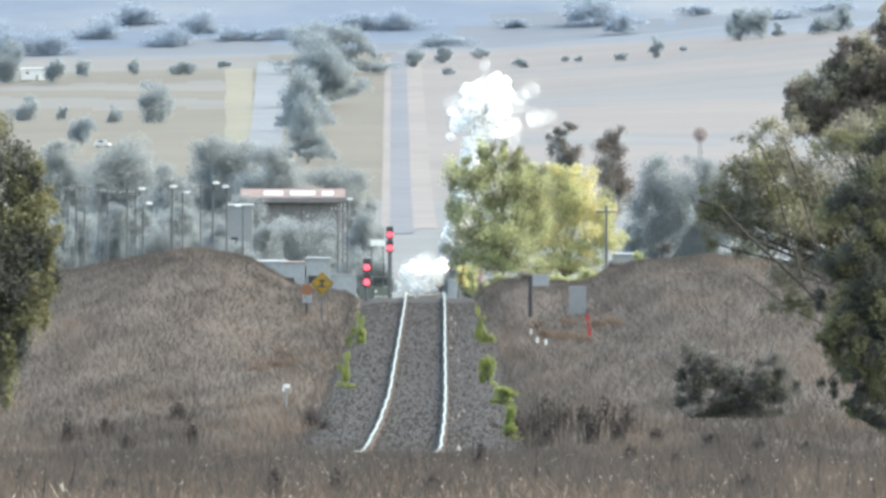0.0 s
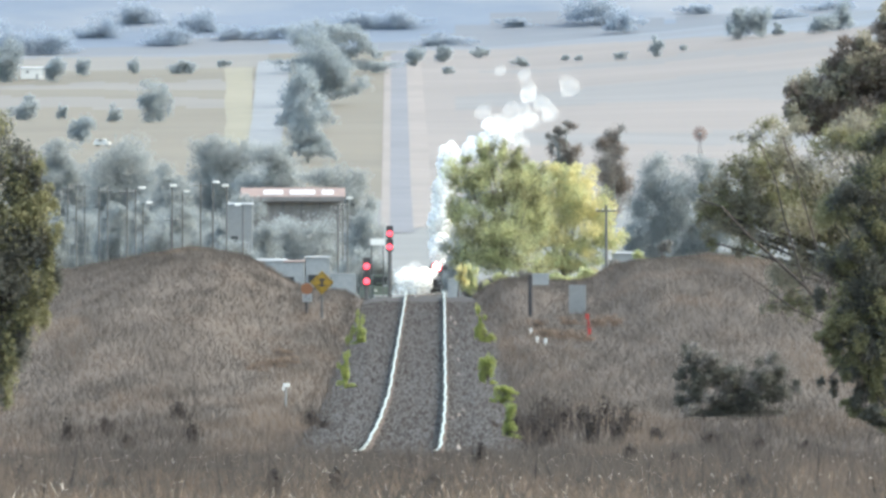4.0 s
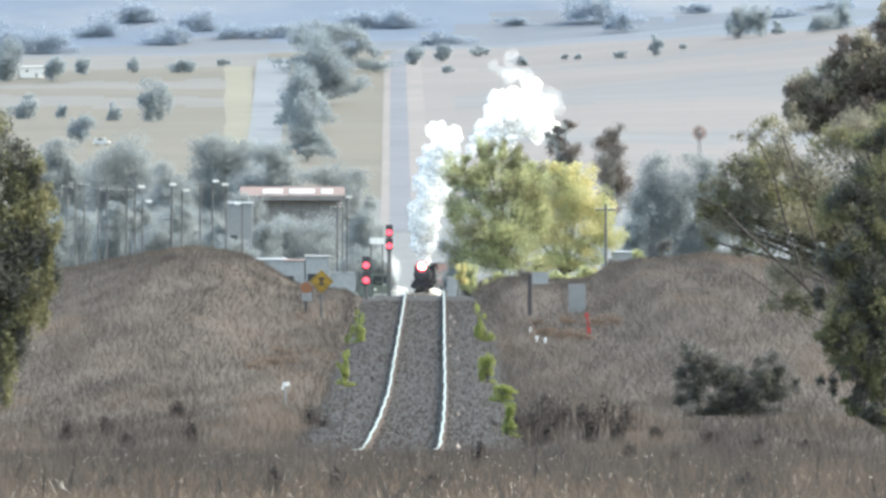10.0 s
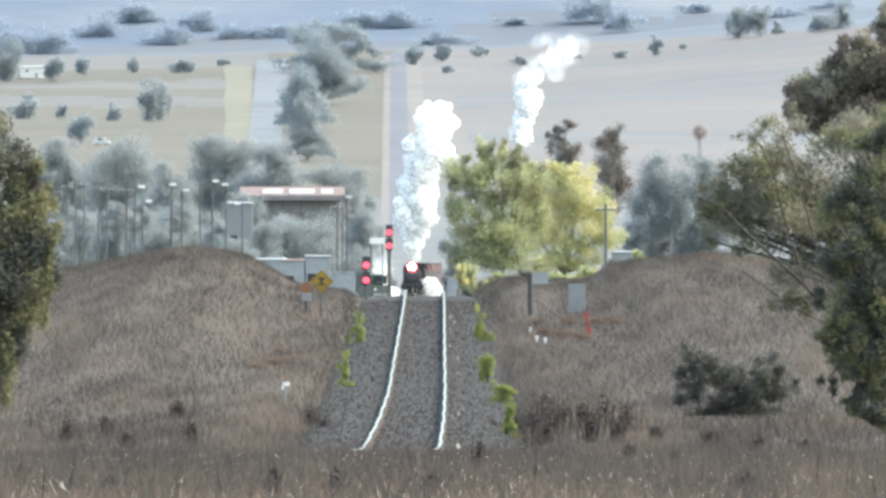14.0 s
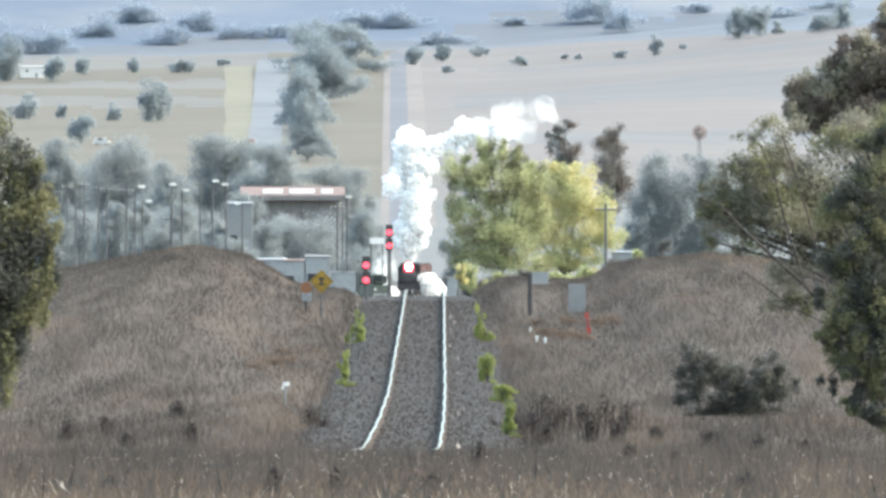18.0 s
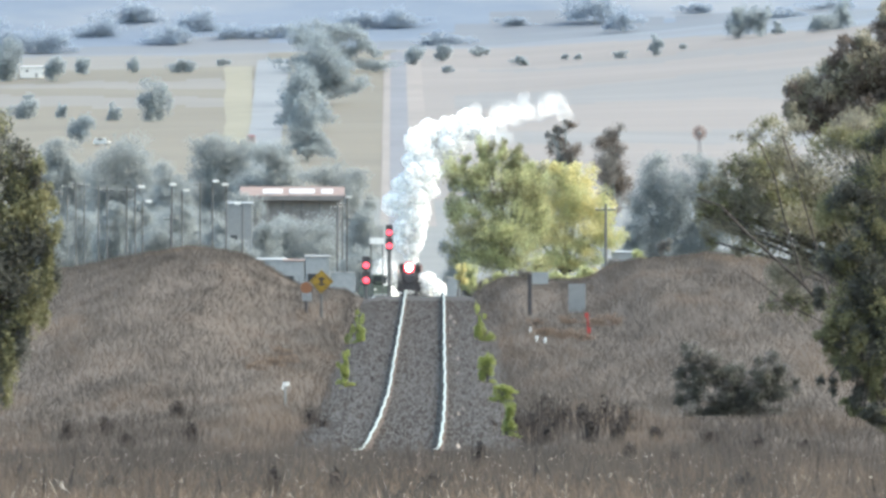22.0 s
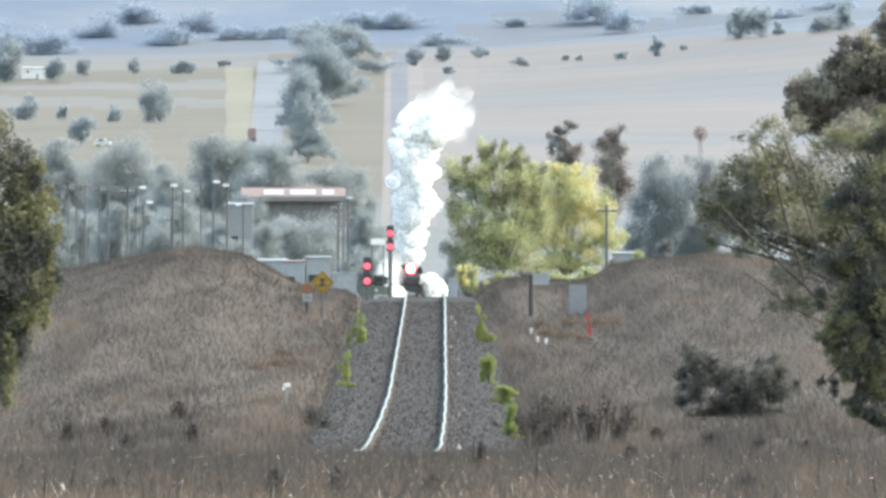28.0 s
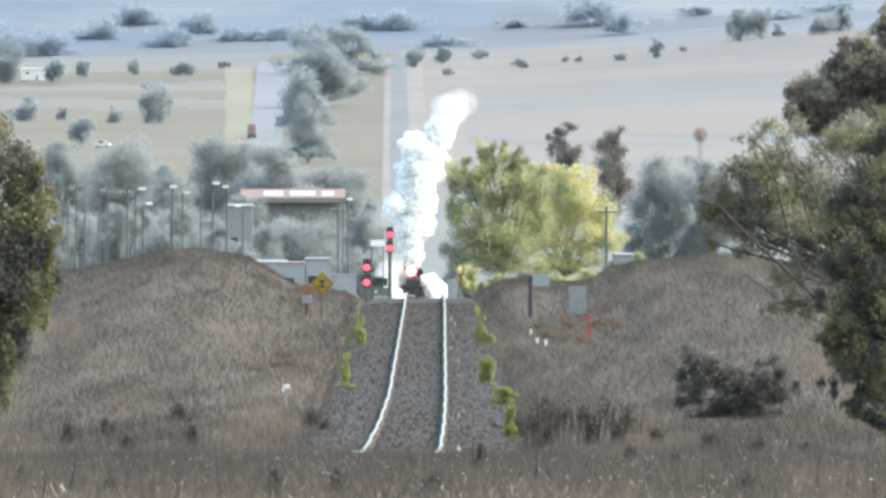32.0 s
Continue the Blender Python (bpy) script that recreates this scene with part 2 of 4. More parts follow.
def ground_z(x, y):
    x, y = np.asarray(x, dtype=float), np.asarray(y, dtype=float)
    z = smooth_interp(y, LINE_Y, LINE_Z, np.clip(y * .02, 3, 60))
    rise = smooth_step(235, 440, y) * (1 - smooth_step(455, 600, y))
    z = z + np.interp(x, BANK_X, BANK_Z) * rise
    z = z + smooth_step(385, 432, y) * (1 - smooth_step(450, 560, y)) * (.62 * smooth_step(.9, 1.9, x) * (1 - smooth_step(2.6, 5.5, x)) + .08 * (1 - smooth_step(-3.4, -2.6, x)) * smooth_step(-6.5, -4.5, x))
    side = x * 20000 / np.maximum(y, 1)
    z = z + smooth_step(3300, 4600, y) * (1 - smooth_step(4690, 4900, y)) * (np.interp(side, [-800, -300, 100, 400, 800, 2000], [-5, -2, 0, 6, 16, 40]))
    bumps = .02 * np.sin(x * 1.3 + y * .11) * np.sin(y * .07 + 1) + .02 * np.sin(x * 2.9 - y * .23)
    z = z - .3 * (1 - smooth_step(2.3, 3.4, np.abs(x - line_x(y)))) * smooth_step(200, 225, y) * (1 - smooth_step(1700, 1900, y))
    off = smooth_step(2.3, 4.5, np.abs(x - line_x(y)))
    wide = 1.6 * np.sin(x * .021 + y * .006) * np.sin(y * .013 + .5) * smooth_step(2400, 3200, y) * (1 - smooth_step(4500, 4700, y))
    return z + bumps * smooth_step(90, 140, y) * (1 - smooth_step(600, 1200, y)) * off + wide


def on_ground(across, up, near=100, far=4900):
    """Where the sight line meets the ground, beyond near."""
    d = np.geomspace(near, far, 6000)
    below = EYE + up * d / LONG < ground_z(across * d / LONG, d)
    k = int(np.argmax(below)) if below.any() else len(d) - 1
    return float(d[k])


def footing(x, y):
    return Vector((x, y, float(ground_z(x, y))))


rows_y = np.unique(np.concatenate([np.linspace(-400, 90, 12), np.linspace(90, 480, 170), np.linspace(480, 2000, 90), np.linspace(2000, 4950, 150)]))
cols = np.concatenate([-np.geomspace(24, 1.06, 14), np.linspace(-1, 1, 91), np.geomspace(1.06, 24, 14)])
gy, gq = np.meshgrid(rows_y, cols, indexing="ij")
gx = gq * (6 + 0.045 * np.maximum(gy, 0))
gz = ground_z(gx, gy)
R, C = gx.shape
idx = np.arange(R * C).reshape(R, C)
quads = np.stack([idx[:-1, :-1], idx[:-1, 1:], idx[1:, 1:], idx[1:, :-1]], -1).reshape(-1, 4)
ground = from_arrays("ground", np.stack([gx, gy, gz], -1).reshape(-1, 3), quads, M_SOIL)
tagged(ground, "dry brown thistle slopes and bleached paddocks rising to hills", "ground", kind="structure")
M_BAND = material("grazed_paddock", (0.1075, 0.11, 0.1154), (0.1406, 0.1406, 0.1431), 0.02, stretch=(0.3, 1, 1))
# grass colour mixed with the blue-grey of distance haze
M_UPLAND = material("hazed_upland_grass", (0.09277, 0.1089, 0.132), (0.115, 0.1277, 0.146), 0.012, stretch=(0.3, 1, 1), patch=((.125, .15, .182), .015))
M_FALLOW = material("fallow_paddock", (0.1062, 0.1053, 0.1017), (0.1395, 0.135, 0.1278), 0.012, stretch=(0.2, 1, 1))
M_STUBBLE = material("stubble_paddock", (0.09029, 0.08426, 0.06987), (0.1204, 0.1098, 0.08934), 0.012, stretch=(0.2, 1, 1))
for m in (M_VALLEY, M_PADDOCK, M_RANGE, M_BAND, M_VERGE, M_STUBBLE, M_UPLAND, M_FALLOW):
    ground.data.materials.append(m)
mid_y = ((gy[:-1, :-1] + gy[1:, 1:]) / 2).ravel()
mid_x = ((gx[:-1, :-1] + gx[1:, 1:]) / 2).ravel()
slope = mid_x * LONG / np.maximum(mid_y, 1)
wavy = mid_y + 18 * np.sin(mid_x * .05) + 9 * np.sin(mid_x * .17 + 1)
fallow = (slope < -300) & (((wavy > 3820) & (wavy < 3900)) | ((wavy > 4030) & (wavy < 4120)) | (wavy > 4330))
grazed = ((wavy > 3740) & (wavy < 3960) & (slope > 20)) | ((wavy > 3400) & (wavy < 3520) & (slope > 40)) | ((wavy > 4040) & (wavy < 4090) & (slope < -440)) | ((wavy > 4180) & (wavy < 4230) & (slope > 60))
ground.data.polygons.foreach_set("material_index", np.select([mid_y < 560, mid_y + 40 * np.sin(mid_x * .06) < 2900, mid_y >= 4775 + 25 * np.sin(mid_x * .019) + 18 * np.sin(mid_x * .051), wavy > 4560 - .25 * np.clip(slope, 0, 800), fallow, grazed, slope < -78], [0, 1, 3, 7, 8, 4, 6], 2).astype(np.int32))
ground.data.polygons.foreach_set("use_smooth", [True] * len(quads))


# ---- railway track ----
def ribbon(name, ys, offsets, heights, mat, parent=None, base=None):
    """A strip along the line: a cross-section (offset, height over the ground line) swept along the ys."""
    ys = np.asarray(ys, dtype=float)
    cx = line_x(ys) if base is None else np.asarray([base(v) for v in ys])
    cz = smooth_interp(ys, LINE_Y, LINE_Z, np.clip(ys * .02, 3, 60))
    k = len(offsets)
    v = np.stack([cx[:, None] + np.asarray(offsets), np.repeat(ys[:, None], k, 1), cz[:, None] + np.asarray(heights)], -1)
    i = np.arange(len(ys) * k).reshape(len(ys), k)
    f = np.stack([i[:-1, :-1], i[:-1, 1:], i[1:, 1:], i[1:, :-1]], -1).reshape(-1, 4)
    return from_arrays(name, v.reshape(-1, 3), f, mat, parent)


track = tagged(new("railway_track"), "single line of worn steel rails on grey ballast", "railway track", kind="structure")
track_ys = np.concatenate([np.arange(212, 470, 2.0), np.arange(470, 1800, 10.0)])
ribbon("ballast_bed", track_ys, [-2.9, -2.2, -1.6, -1.3, 1.3, 1.6, 2.2, 2.9], [-.3, -.12, -.02, -.05, -.05, -.02, -.12, -.3], M_BALLAST, track)
for side in (-1, 1):
    wave = lambda y, s=side: float(line_x(y)) + s * .7525 + .012 * math.sin(y * .41 + s) + .011 * math.sin(y * .9)
    ribbon("rail_web", track_ys, [-.075, -.012, -.012, .012, .012, .075], [.04, .05, .16, .16, .05, .04], M_RUST, track, wave)
    ribbon("rail_head", track_ys, [-.025, -.025, -.02, .02, .025, .025], [.165, .19, .198, .198, .19, .165], M_STEEL, track, wave)


# ---- plants ----
rng = np.random.default_rng(7)


def leaves(name, centres, sizes, aspect, mat, parent=None, upright=0.0):
    """Small pointed leaves scattered at the centres."""
    n = len(centres)
    a = rng.normal(size=(n, 3))
    a[:, 2] = a[:, 2] * (1 - upright) - .4
    a /= np.linalg.norm(a, axis=1)[:, None]
    b = np.cross(a, rng.normal(size=(n, 3)))
    b /= np.linalg.norm(b, axis=1)[:, None]
    s = np.asarray(sizes)[:, None]
    v = np.stack([centres - a * s + b * s * aspect, centres - a * s * .6 - b * s * aspect * 1.2, centres + a * s * 1.2], 1).reshape(-1, 3)
    return from_arrays(name, v, np.arange(n * 3).reshape(-1, 3), mat, parent)


def clump_points(c, r, n, shell=0.55):
    """Points in a lumpy blob round c with the half axes r."""
    d = rng.normal(size=(n, 3))
    d /= np.linalg.norm(d, axis=1)[:, None]
    k = rng.normal(size=(5, 3)) * 2.2
    lump = 1 + .20 * np.sin(d @ k.T + rng.uniform(0, 6, 5)).sum(1) / 1.6
    rad = np.power(rng.uniform(0, 1, n), shell) * lump
    return np.asarray(c) + d * rad[:, None] * np.asarray(r)


# bark for trees beyond 1 km, lightened as haze would do
M_BARK_PALE = material("hazed_bark", (0.25, 0.27, 0.27), (0.33, 0.34, 0.33), 1.0)


def tree(name, label, d, foot, clumps, mat, leaf, density=2.2, category="tree", group="", twigs=3, aspect=.45, trunk=None, second=None, fill=0):
    """A tree at distance d: its foot (across), its crown by clumps (across, up, half width, half height) in sight numbers."""
    u = d / LONG
    base = footing(foot * u, d)
    if fill:
        low = (base.z - EYE) / u
        left, right, crown = min(c[0] - c[2] * .6 for c in clumps), max(c[0] + c[2] * .6 for c in clumps), min(c[1] for c in clumps)
        clumps = list(clumps) + [(left + (right - left) * k / (fill - 1), low + (crown - low) * rng.uniform(.3, .8), (right - left) / fill, (crown - low) * .5) for k in range(fill)]
    # smaller clumps between neighbours close the crown
    clumps = list(clumps) + [((p[0] + q[0]) / 2, (p[1] + q[1]) / 2, (p[2] + q[2]) * .42, (p[3] + q[3]) * .42) for p, q in zip(clumps, clumps[1:] + clumps[:1])]
    ob = thing(name, label, category, base, group=group)
    wood, limbs = bmesh.new(), bmesh.new()
    top = max(c[1] + c[3] for c in clumps) * u + EYE - base.z
    r0 = trunk or max(.03, top * .02)
    cs, fork = [], Vector((0, 0, top * .3))
    for (cx, cy, rx, ry) in clumps:
        depth = min(rx, ry * 1.3) * u * .9
        cs.append((Vector((cx * u - base.x, rng.uniform(-.5, .5) * depth, EYE + cy * u - base.z)), (rx * u, depth, ry * u)))
    tube(wood, (0, 0, -.15 * min(1, top)), fork, r0, r0 * .7, 9)
    for c, r in cs:
        bend = fork.lerp(c, .5) + Vector((rng.uniform(-.15, .15) * top * .3, 0, rng.uniform(0, .1) * top))
        tube(limbs, fork - Vector((0, 0, r0 * .4)), bend, r0 * .5, r0 * .33)
        tube(limbs, bend, c, r0 * .33, r0 * .15)
        for _ in range(twigs):
            way = Vector(rng.normal(size=3))
            way.normalize()
            tube(limbs, bend.lerp(c, rng.uniform(.3, 1)), c + Vector(w * q * .8 for w, q in zip(way, r)), r0 * .15, r0 * .04, 5)
    # far crowns are thinned so the background pales them like haze
    if d > 1000:
        leaf, density = leaf * .56, density * (.55 if d < 3000 else .4 if d < 4500 else .25)
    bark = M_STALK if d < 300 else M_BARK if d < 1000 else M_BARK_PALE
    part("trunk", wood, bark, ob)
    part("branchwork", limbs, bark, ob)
    pts = [[], []]
    for i, (c, r) in enumerate(cs):
        n = int(1.7 * density * 3.14 * r[0] * r[2] / (2 * leaf * leaf * aspect)) + 12
        sub = max(3, int(r[0] * r[2] / (leaf * leaf * 60)) + 3)
        centre = clump_points(c, [q * .78 for q in r], sub, .4)
        for s in centre:
            pts[1 if second and rng.uniform() < .4 else 0].append(clump_points(s, [max(leaf * 1.5, q * .5) for q in r], max(6, n // sub)))
    for p, m in zip(pts, (mat, second)):
        if p:
            p = np.concatenate(p)
            p = p[p[:, 2] > .05]
            leaves("crown", p, rng.uniform(.6, 1.3, len(p)) * leaf, aspect, m, ob)
    return ob


def tufted(x, y, cell_x, cell_y):
    """Smooth random heights from 0 to 1 over cells of the ground."""
    table = rng.uniform(0, 1, (211, 223))
    u, v = x / cell_x + 500.3, y / cell_y
    i, j = np.floor(u).astype(int), np.floor(v).astype(int)
    fu, fv = u - i, v - j
    fu, fv = fu * fu * (3 - 2 * fu), fv * fv * (3 - 2 * fv)
    at = lambda p, q: table[p % 211, q % 223]
    return (at(i, j) * (1 - fu) + at(i + 1, j) * fu) * (1 - fv) + (at(i, j + 1) * (1 - fu) + at(i + 1, j + 1) * fu) * fv


# grass and thistles: blades as slim triangles standing on the slope
def grass(name, label, mat, count, y0, y1, half, low, high, width, keep=None, lean=.25, verge=True):
    y = np.sqrt(rng.uniform(y0 * y0, y1 * y1, count * 2))
    x = rng.uniform(-1, 1, count * 2) * half(y)
    ok = np.abs(x - line_x(y)) > np.where((y > 405) & (x > 1), 1.7, np.interp(y, [211, 240, 340], [1.3, 1.6, 2.1])) * np.where(y > 211, 1 + rng.uniform(0, .35, count * 2), -1)
    if not verge:
        ok = np.abs(x - line_x(y)) < 2.4
    if keep is not None:
        ok &= keep(x, y)
    x, y = x[ok][:count], y[ok][:count]
    n = len(x)
    patch = .4 + .4 * tufted(x, y, .35, 5) + .55 * tufted(x, y, 1.3, 14) + .3 * (tufted(x, y, .2, 3) > .8)
    h = rng.uniform(low, high, n) * np.clip(patch, .3, 1.7)
    h = h * np.interp(y, [100, 150, 220, 300, 470], [1, .7, .7, .8, .55])
    base = np.stack([x, y, ground_z(x, y) - .03], -1)
    ang = rng.uniform(0, np.pi, n)
    w = np.stack([np.cos(ang), np.sin(ang), np.zeros(n)], -1) * (width * rng.uniform(.6, 1.4, n))[:, None]
    tip = base + np.stack([rng.normal(0, lean, n) * h, rng.normal(0, lean, n) * h, h], -1)
    v = np.stack([base - w, base + w, tip], 1).reshape(-1, 3)
    ob = from_arrays(name, v, np.arange(n * 3).reshape(-1, 3), mat)
    return tagged(ob, label, "grass", kind="stuff")


half_width = lambda y: 4 + .043 * y
grass("dry_thistles", "grey-brown dead thistles and grass covering the slopes", M_DRY, 420000, 100, 470, half_width, .1, .45, .009, lean=.45)
grass("dry_grass", "pale brown dry grass in the foreground field", M_STRAW, 170000, 100, 250, half_width, .05, .22, .0042, lean=.8,
      keep=lambda x, y: rng.uniform(0, 1, len(y)) > smooth_step(115, 250, y))
# long glints in the grass, painted as near-white blades
grass("bleached_stalks", "pale dry grass stalks coloured near-white as glints", M_GLINT, 6500, 102, 225, half_width, .06, .22, .0054, lean=.7)
grass("verge_grass", "brown dry grass hiding the near end of the track", M_DRY, 3600, 203, 211, lambda y: 5 + 0 * y, .15, .75, .009, lean=.45)
grass("track_edge_grass", "brown dry grass creeping over the ballast edge", M_DRY, 17000, 211, 430, lambda y: 4.4 + 0 * y, .2, .6, .011, lean=.35,
      keep=lambda x, y: np.abs(np.abs(x - line_x(y)) - 2.5) < .2 + .7 * tufted(x, y, 5, 6))
grass("ballast_weeds", "thin green weeds growing across the ballast", M_BROOM, 3000, 352, 364, lambda y: 3.0 + 0 * y, .03, .09, .008, lean=.6, verge=False)
# small glints, added as near-white flecks above the ground
fleck_y = rng.uniform(104, 195, 900)
fleck_x = rng.uniform(-1, 1, 900) * half_width(fleck_y)
fleck_at = np.stack([fleck_x, fleck_y, ground_z(fleck_x, fleck_y) + rng.uniform(.04, .3, 900)], -1)
tagged(leaves("seed_heads", fleck_at, rng.uniform(.01, .02, 900), .25, M_GLINT), "near-white flecks coloured as glints in the foreground grass", "grass", kind="stuff")
grass("weed_stems", "upright brown weed stems over the slopes", M_STEM, 7000, 112, 262, half_width, .3, .8, .01, lean=.24,
      keep=lambda x, y: tufted(x, y, .9, 9) > .52)
grass("dead_stalks", "dark dead weed stalks standing in the grass", M_STALK, 900, 105, 240, half_width, .3, .6, .012, lean=.15)


# ---- trees ----
# beside the eye's view: two large trees in front, a low bush
pepper = tree("pepper_tree", "large olive tree with a spreading drooping crown", 258, 850,
     [(560, 150, 62, 55), (500, 85, 48, 42), (625, 70, 80, 70), (720, 130, 90, 80), (470, 50, 26, 34), (830, 60, 120, 150), (605, -40, 40, 50), (600, 200, 45, 32), (660, 0, 60, 60), (640, 140, 55, 50),
      (540, 200, 26, 22), (540, 30, 36, 36), (740, 220, 60, 40), (680, 190, 45, 35), (450, 90, 18, 22), (790, 190, 60, 60), (575, -95, 20, 26), (640, -80, 36, 50), (480, 105, 36, 28), (455, 62, 28, 26), (510, 45, 40, 34), (500, 135, 32, 24), (465, 15, 24, 22), (530, 165, 38, 30), (570, 90, 50, 44), (585, 20, 44, 40), (780, 120, 70, 60), (520, 0, 28, 26)],
     M_LEAF, .035, .82, twigs=3, second=M_LEAF_GREEN, trunk=.07)
limb_way = [[(790, -290), (715, -150), (640, -65), (585, -15), (540, 25), (492, 76), (455, 88)], [(640, -65), (602, 60), (586, 130), (560, 185)], [(700, -130), (650, 40), (625, 130), (600, 200)],
            [(715, -150), (620, -105), (560, -60), (530, -40)]]
pu = 256 / LONG
for k, way in enumerate(limb_way):
    wood = bmesh.new()
    for i, (p, q) in enumerate(zip(way, way[1:])):
        r = (.05 if k == 0 else .022) * (1 - i * .13)
        tube(wood, (p[0] * pu - pepper.matrix_world.translation.x, -2, EYE + p[1] * pu - pepper.matrix_world.translation.z), (q[0] * pu - pepper.matrix_world.translation.x, -2, EYE + q[1] * pu - pepper.matrix_world.translation.z), r, r * .87)
    part("limb", wood, M_STALK, pepper, "dark bare limb")
tree("bronze_gum", "tall dark gum with bronze foliage behind the olive tree", 275, 860,
     [(640, 285, 40, 45), (690, 255, 45, 38), (625, 250, 28, 30), (740, 290, 60, 50), (700, 330, 34, 30), (780, 350, 50, 50), (760, 240, 50, 40), (800, 400, 45, 40), (720, 215, 45, 30), (835, 300, 60, 90), (780, 425, 30, 24), (700, 290, 55, 42), (745, 335, 50, 46), (665, 270, 40, 36), (720, 245, 50, 36), (660, 228, 55, 36), (620, 222, 34, 26)],
     M_LEAF_BROWN, .048, 2.2, twigs=3, second=M_LEAF, trunk=.06)
tree("wattle_tree", "large olive green tree with feathery foliage", 250, -830,
     [(-790, 170, 55, 70), (-720, 130, 35, 45), (-760, 60, 70, 70), (-720, 30, 45, 60), (-790, -40, 80, 90), (-730, -70, 45, 80), (-850, 60, 90, 150), (-790, -170, 50, 110),
      (-700, 90, 20, 30), (-765, -120, 38, 60), (-775, -215, 30, 55), (-692, 20, 22, 40), (-702, -60, 30, 60), (-745, -150, 35, 60)],
     M_LEAF_GREEN, .044, 1.6, twigs=6, second=M_LEAF_DARK)
tree("willow_tree", "dense dark tree under the larger crown", 250, 800,
     [(690, -30, 38, 40), (740, 10, 50, 50), (790, 60, 50, 50), (720, -90, 50, 55), (775, -60, 60, 70), (690, -130, 34, 40), (740, -160, 50, 50), (800, -150, 60, 80), (705, -200, 32, 36), (755, -230, 42, 40), (810, -240, 50, 50),
      (725, -265, 26, 26), (665, -80, 22, 30), (680, -235, 18, 22), (775, -285, 40, 22), (800, -310, 50, 30), (745, -292, 30, 24), (705, 60, 45, 50), (765, 110, 60, 50), (815, 150, 50, 60), (820, 20, 50, 80), (745, 180, 45, 36), (805, 225, 45, 40)],
     M_LEAF_DARK, .036, 1.7, twigs=3, trunk=.08, second=M_LEAF_GREEN)
tree("scrub_bush", "low dark grey-green bush in the dry grass", on_ground(545, -300), 530,
     [(440, -185, 24, 26), (470, -200, 30, 28), (420, -215, 18, 22), (500, -230, 34, 30), (455, -240, 40, 34), (570, -200, 24, 26), (560, -235, 34, 32), (600, -215, 22, 20), (535, -265, 40, 24), (595, -260, 34, 28), (490, -270, 50, 24), (560, -285, 50, 16), (430, -262, 24, 24), (628, -245, 14, 18), (500, -292, 70, 18), (575, -294, 60, 18), (450, -283, 30, 24), (530, -225, 30, 30)],
     M_LEAF_DARK, .034, 1.15, "bush", twigs=4, second=M_GUM)
# poplars by the line, and gums behind them
tree("poplar_tree", "tall green poplar turning yellow beside the line", 860, 105,
     [(165, 135, 26, 26), (160, 60, 35, 50), (103, 190, 14, 24), (66, 175, 16, 30), (84, 150, 30, 28), (136, 165, 20, 24), (128, 140, 28, 24), (40, 160, 12, 16), (26, 131, 30, 35), (86, 111, 60, 45), (146, 101, 45, 50), (19, 71, 28, 45), (66, 41, 55, 50), (126, 31, 50, 50), (28, 1, 35, 40), (86, -19, 60, 35), (146, -29, 40, 30)],
     M_POPLAR_GREEN, .085, .95, twigs=1, trunk=.12, second=M_LEAF_GREEN, group="poplars by the line")
tree("poplar_tree", "broad yellow autumn poplar beside the line", 890, 215,
     [(150, 75, 42, 60), (155, 130, 36, 34), (165, 20, 42, 55), (201, 141, 35, 26), (244, 121, 35, 30), (178, 111, 35, 40), (226, 81, 55, 45), (281, 69, 35, 40), (186, 41, 45, 45), (256, 21, 55, 40), (301, 11, 28, 30), (196, -19, 50, 35), (256, -29, 40, 22), (161, -39, 35, 25)],
     M_POPLAR, .085, 1.0, twigs=1, trunk=.12, second=M_POPLAR_GREEN, group="poplars by the line")
tree("gum_tree", "tall thin dark gum with bunched foliage", 1100, 285,
     [(304, 205, 26, 24), (292, 178, 30, 26), (298, 140, 36, 34), (318, 125, 22, 24), (300, 95, 32, 32), (280, 60, 30, 30)], M_GUM, .16, 2.4, group="gums behind the poplars", second=M_LEAF_BROWN)
tree("gum_tree", "tall thin dark gum with bunched foliage", 1110, 225,
     [(214, 220, 24, 13), (192, 202, 17, 18), (230, 172, 22, 24), (205, 165, 20, 26), (215, 130, 30, 36), (235, 90, 30, 30)], M_GUM, .16, 2.4, group="gums behind the poplars", second=M_LEAF_BROWN)
for foot, cl in ((400, [(380, 140, 40, 35), (350, 80, 35, 50), (420, 100, 45, 55), (390, 40, 50, 40), (340, 30, 30, 30)]),
                 (480, [(460, 150, 35, 25), (480, 90, 45, 55), (520, 60, 40, 50), (470, 30, 50, 35)])):
    tree("gum_tree", "spreading grey-green gum in the valley, paled by haze", 1350, foot, cl, M_GUM_FAR, .2, 2.2, fill=5, group="gums in the valley")
for foot, up, w in ((45, -34, 22), (95, -48, 30), (150, -42, 30), (205, -50, 34), (255, -40, 28), (300, -25, 26), (345, -12, 24), (70, -62, 40), (130, -66, 40)):
    tree("hedge_shrub", "grey-green shrub under the poplars", 760, foot, [(foot - w * .4, up - 18, w * .7, 18), (foot + w * .4, up - 14, w * .7, 18), (foot, up, w * .6, 16), (foot, up - 40, w, 24)],
         M_POPLAR_GREEN if foot % 10 else M_GUM, .09, 1.6, "shrub", group="shrubs under the poplars")
tree("shrub", "small dark round shrub on the rise", 620, 392, [(392, 8, 12, 12), (385, 2, 8, 8)], M_GUM, .1, 2.0, "shrub")
tree("shrub", "yellow autumn shrub beside the line", 700, 33, [(33, -35, 13, 14), (30, -55, 12, 14)], M_POPLAR, .1, 2.0, "shrub")
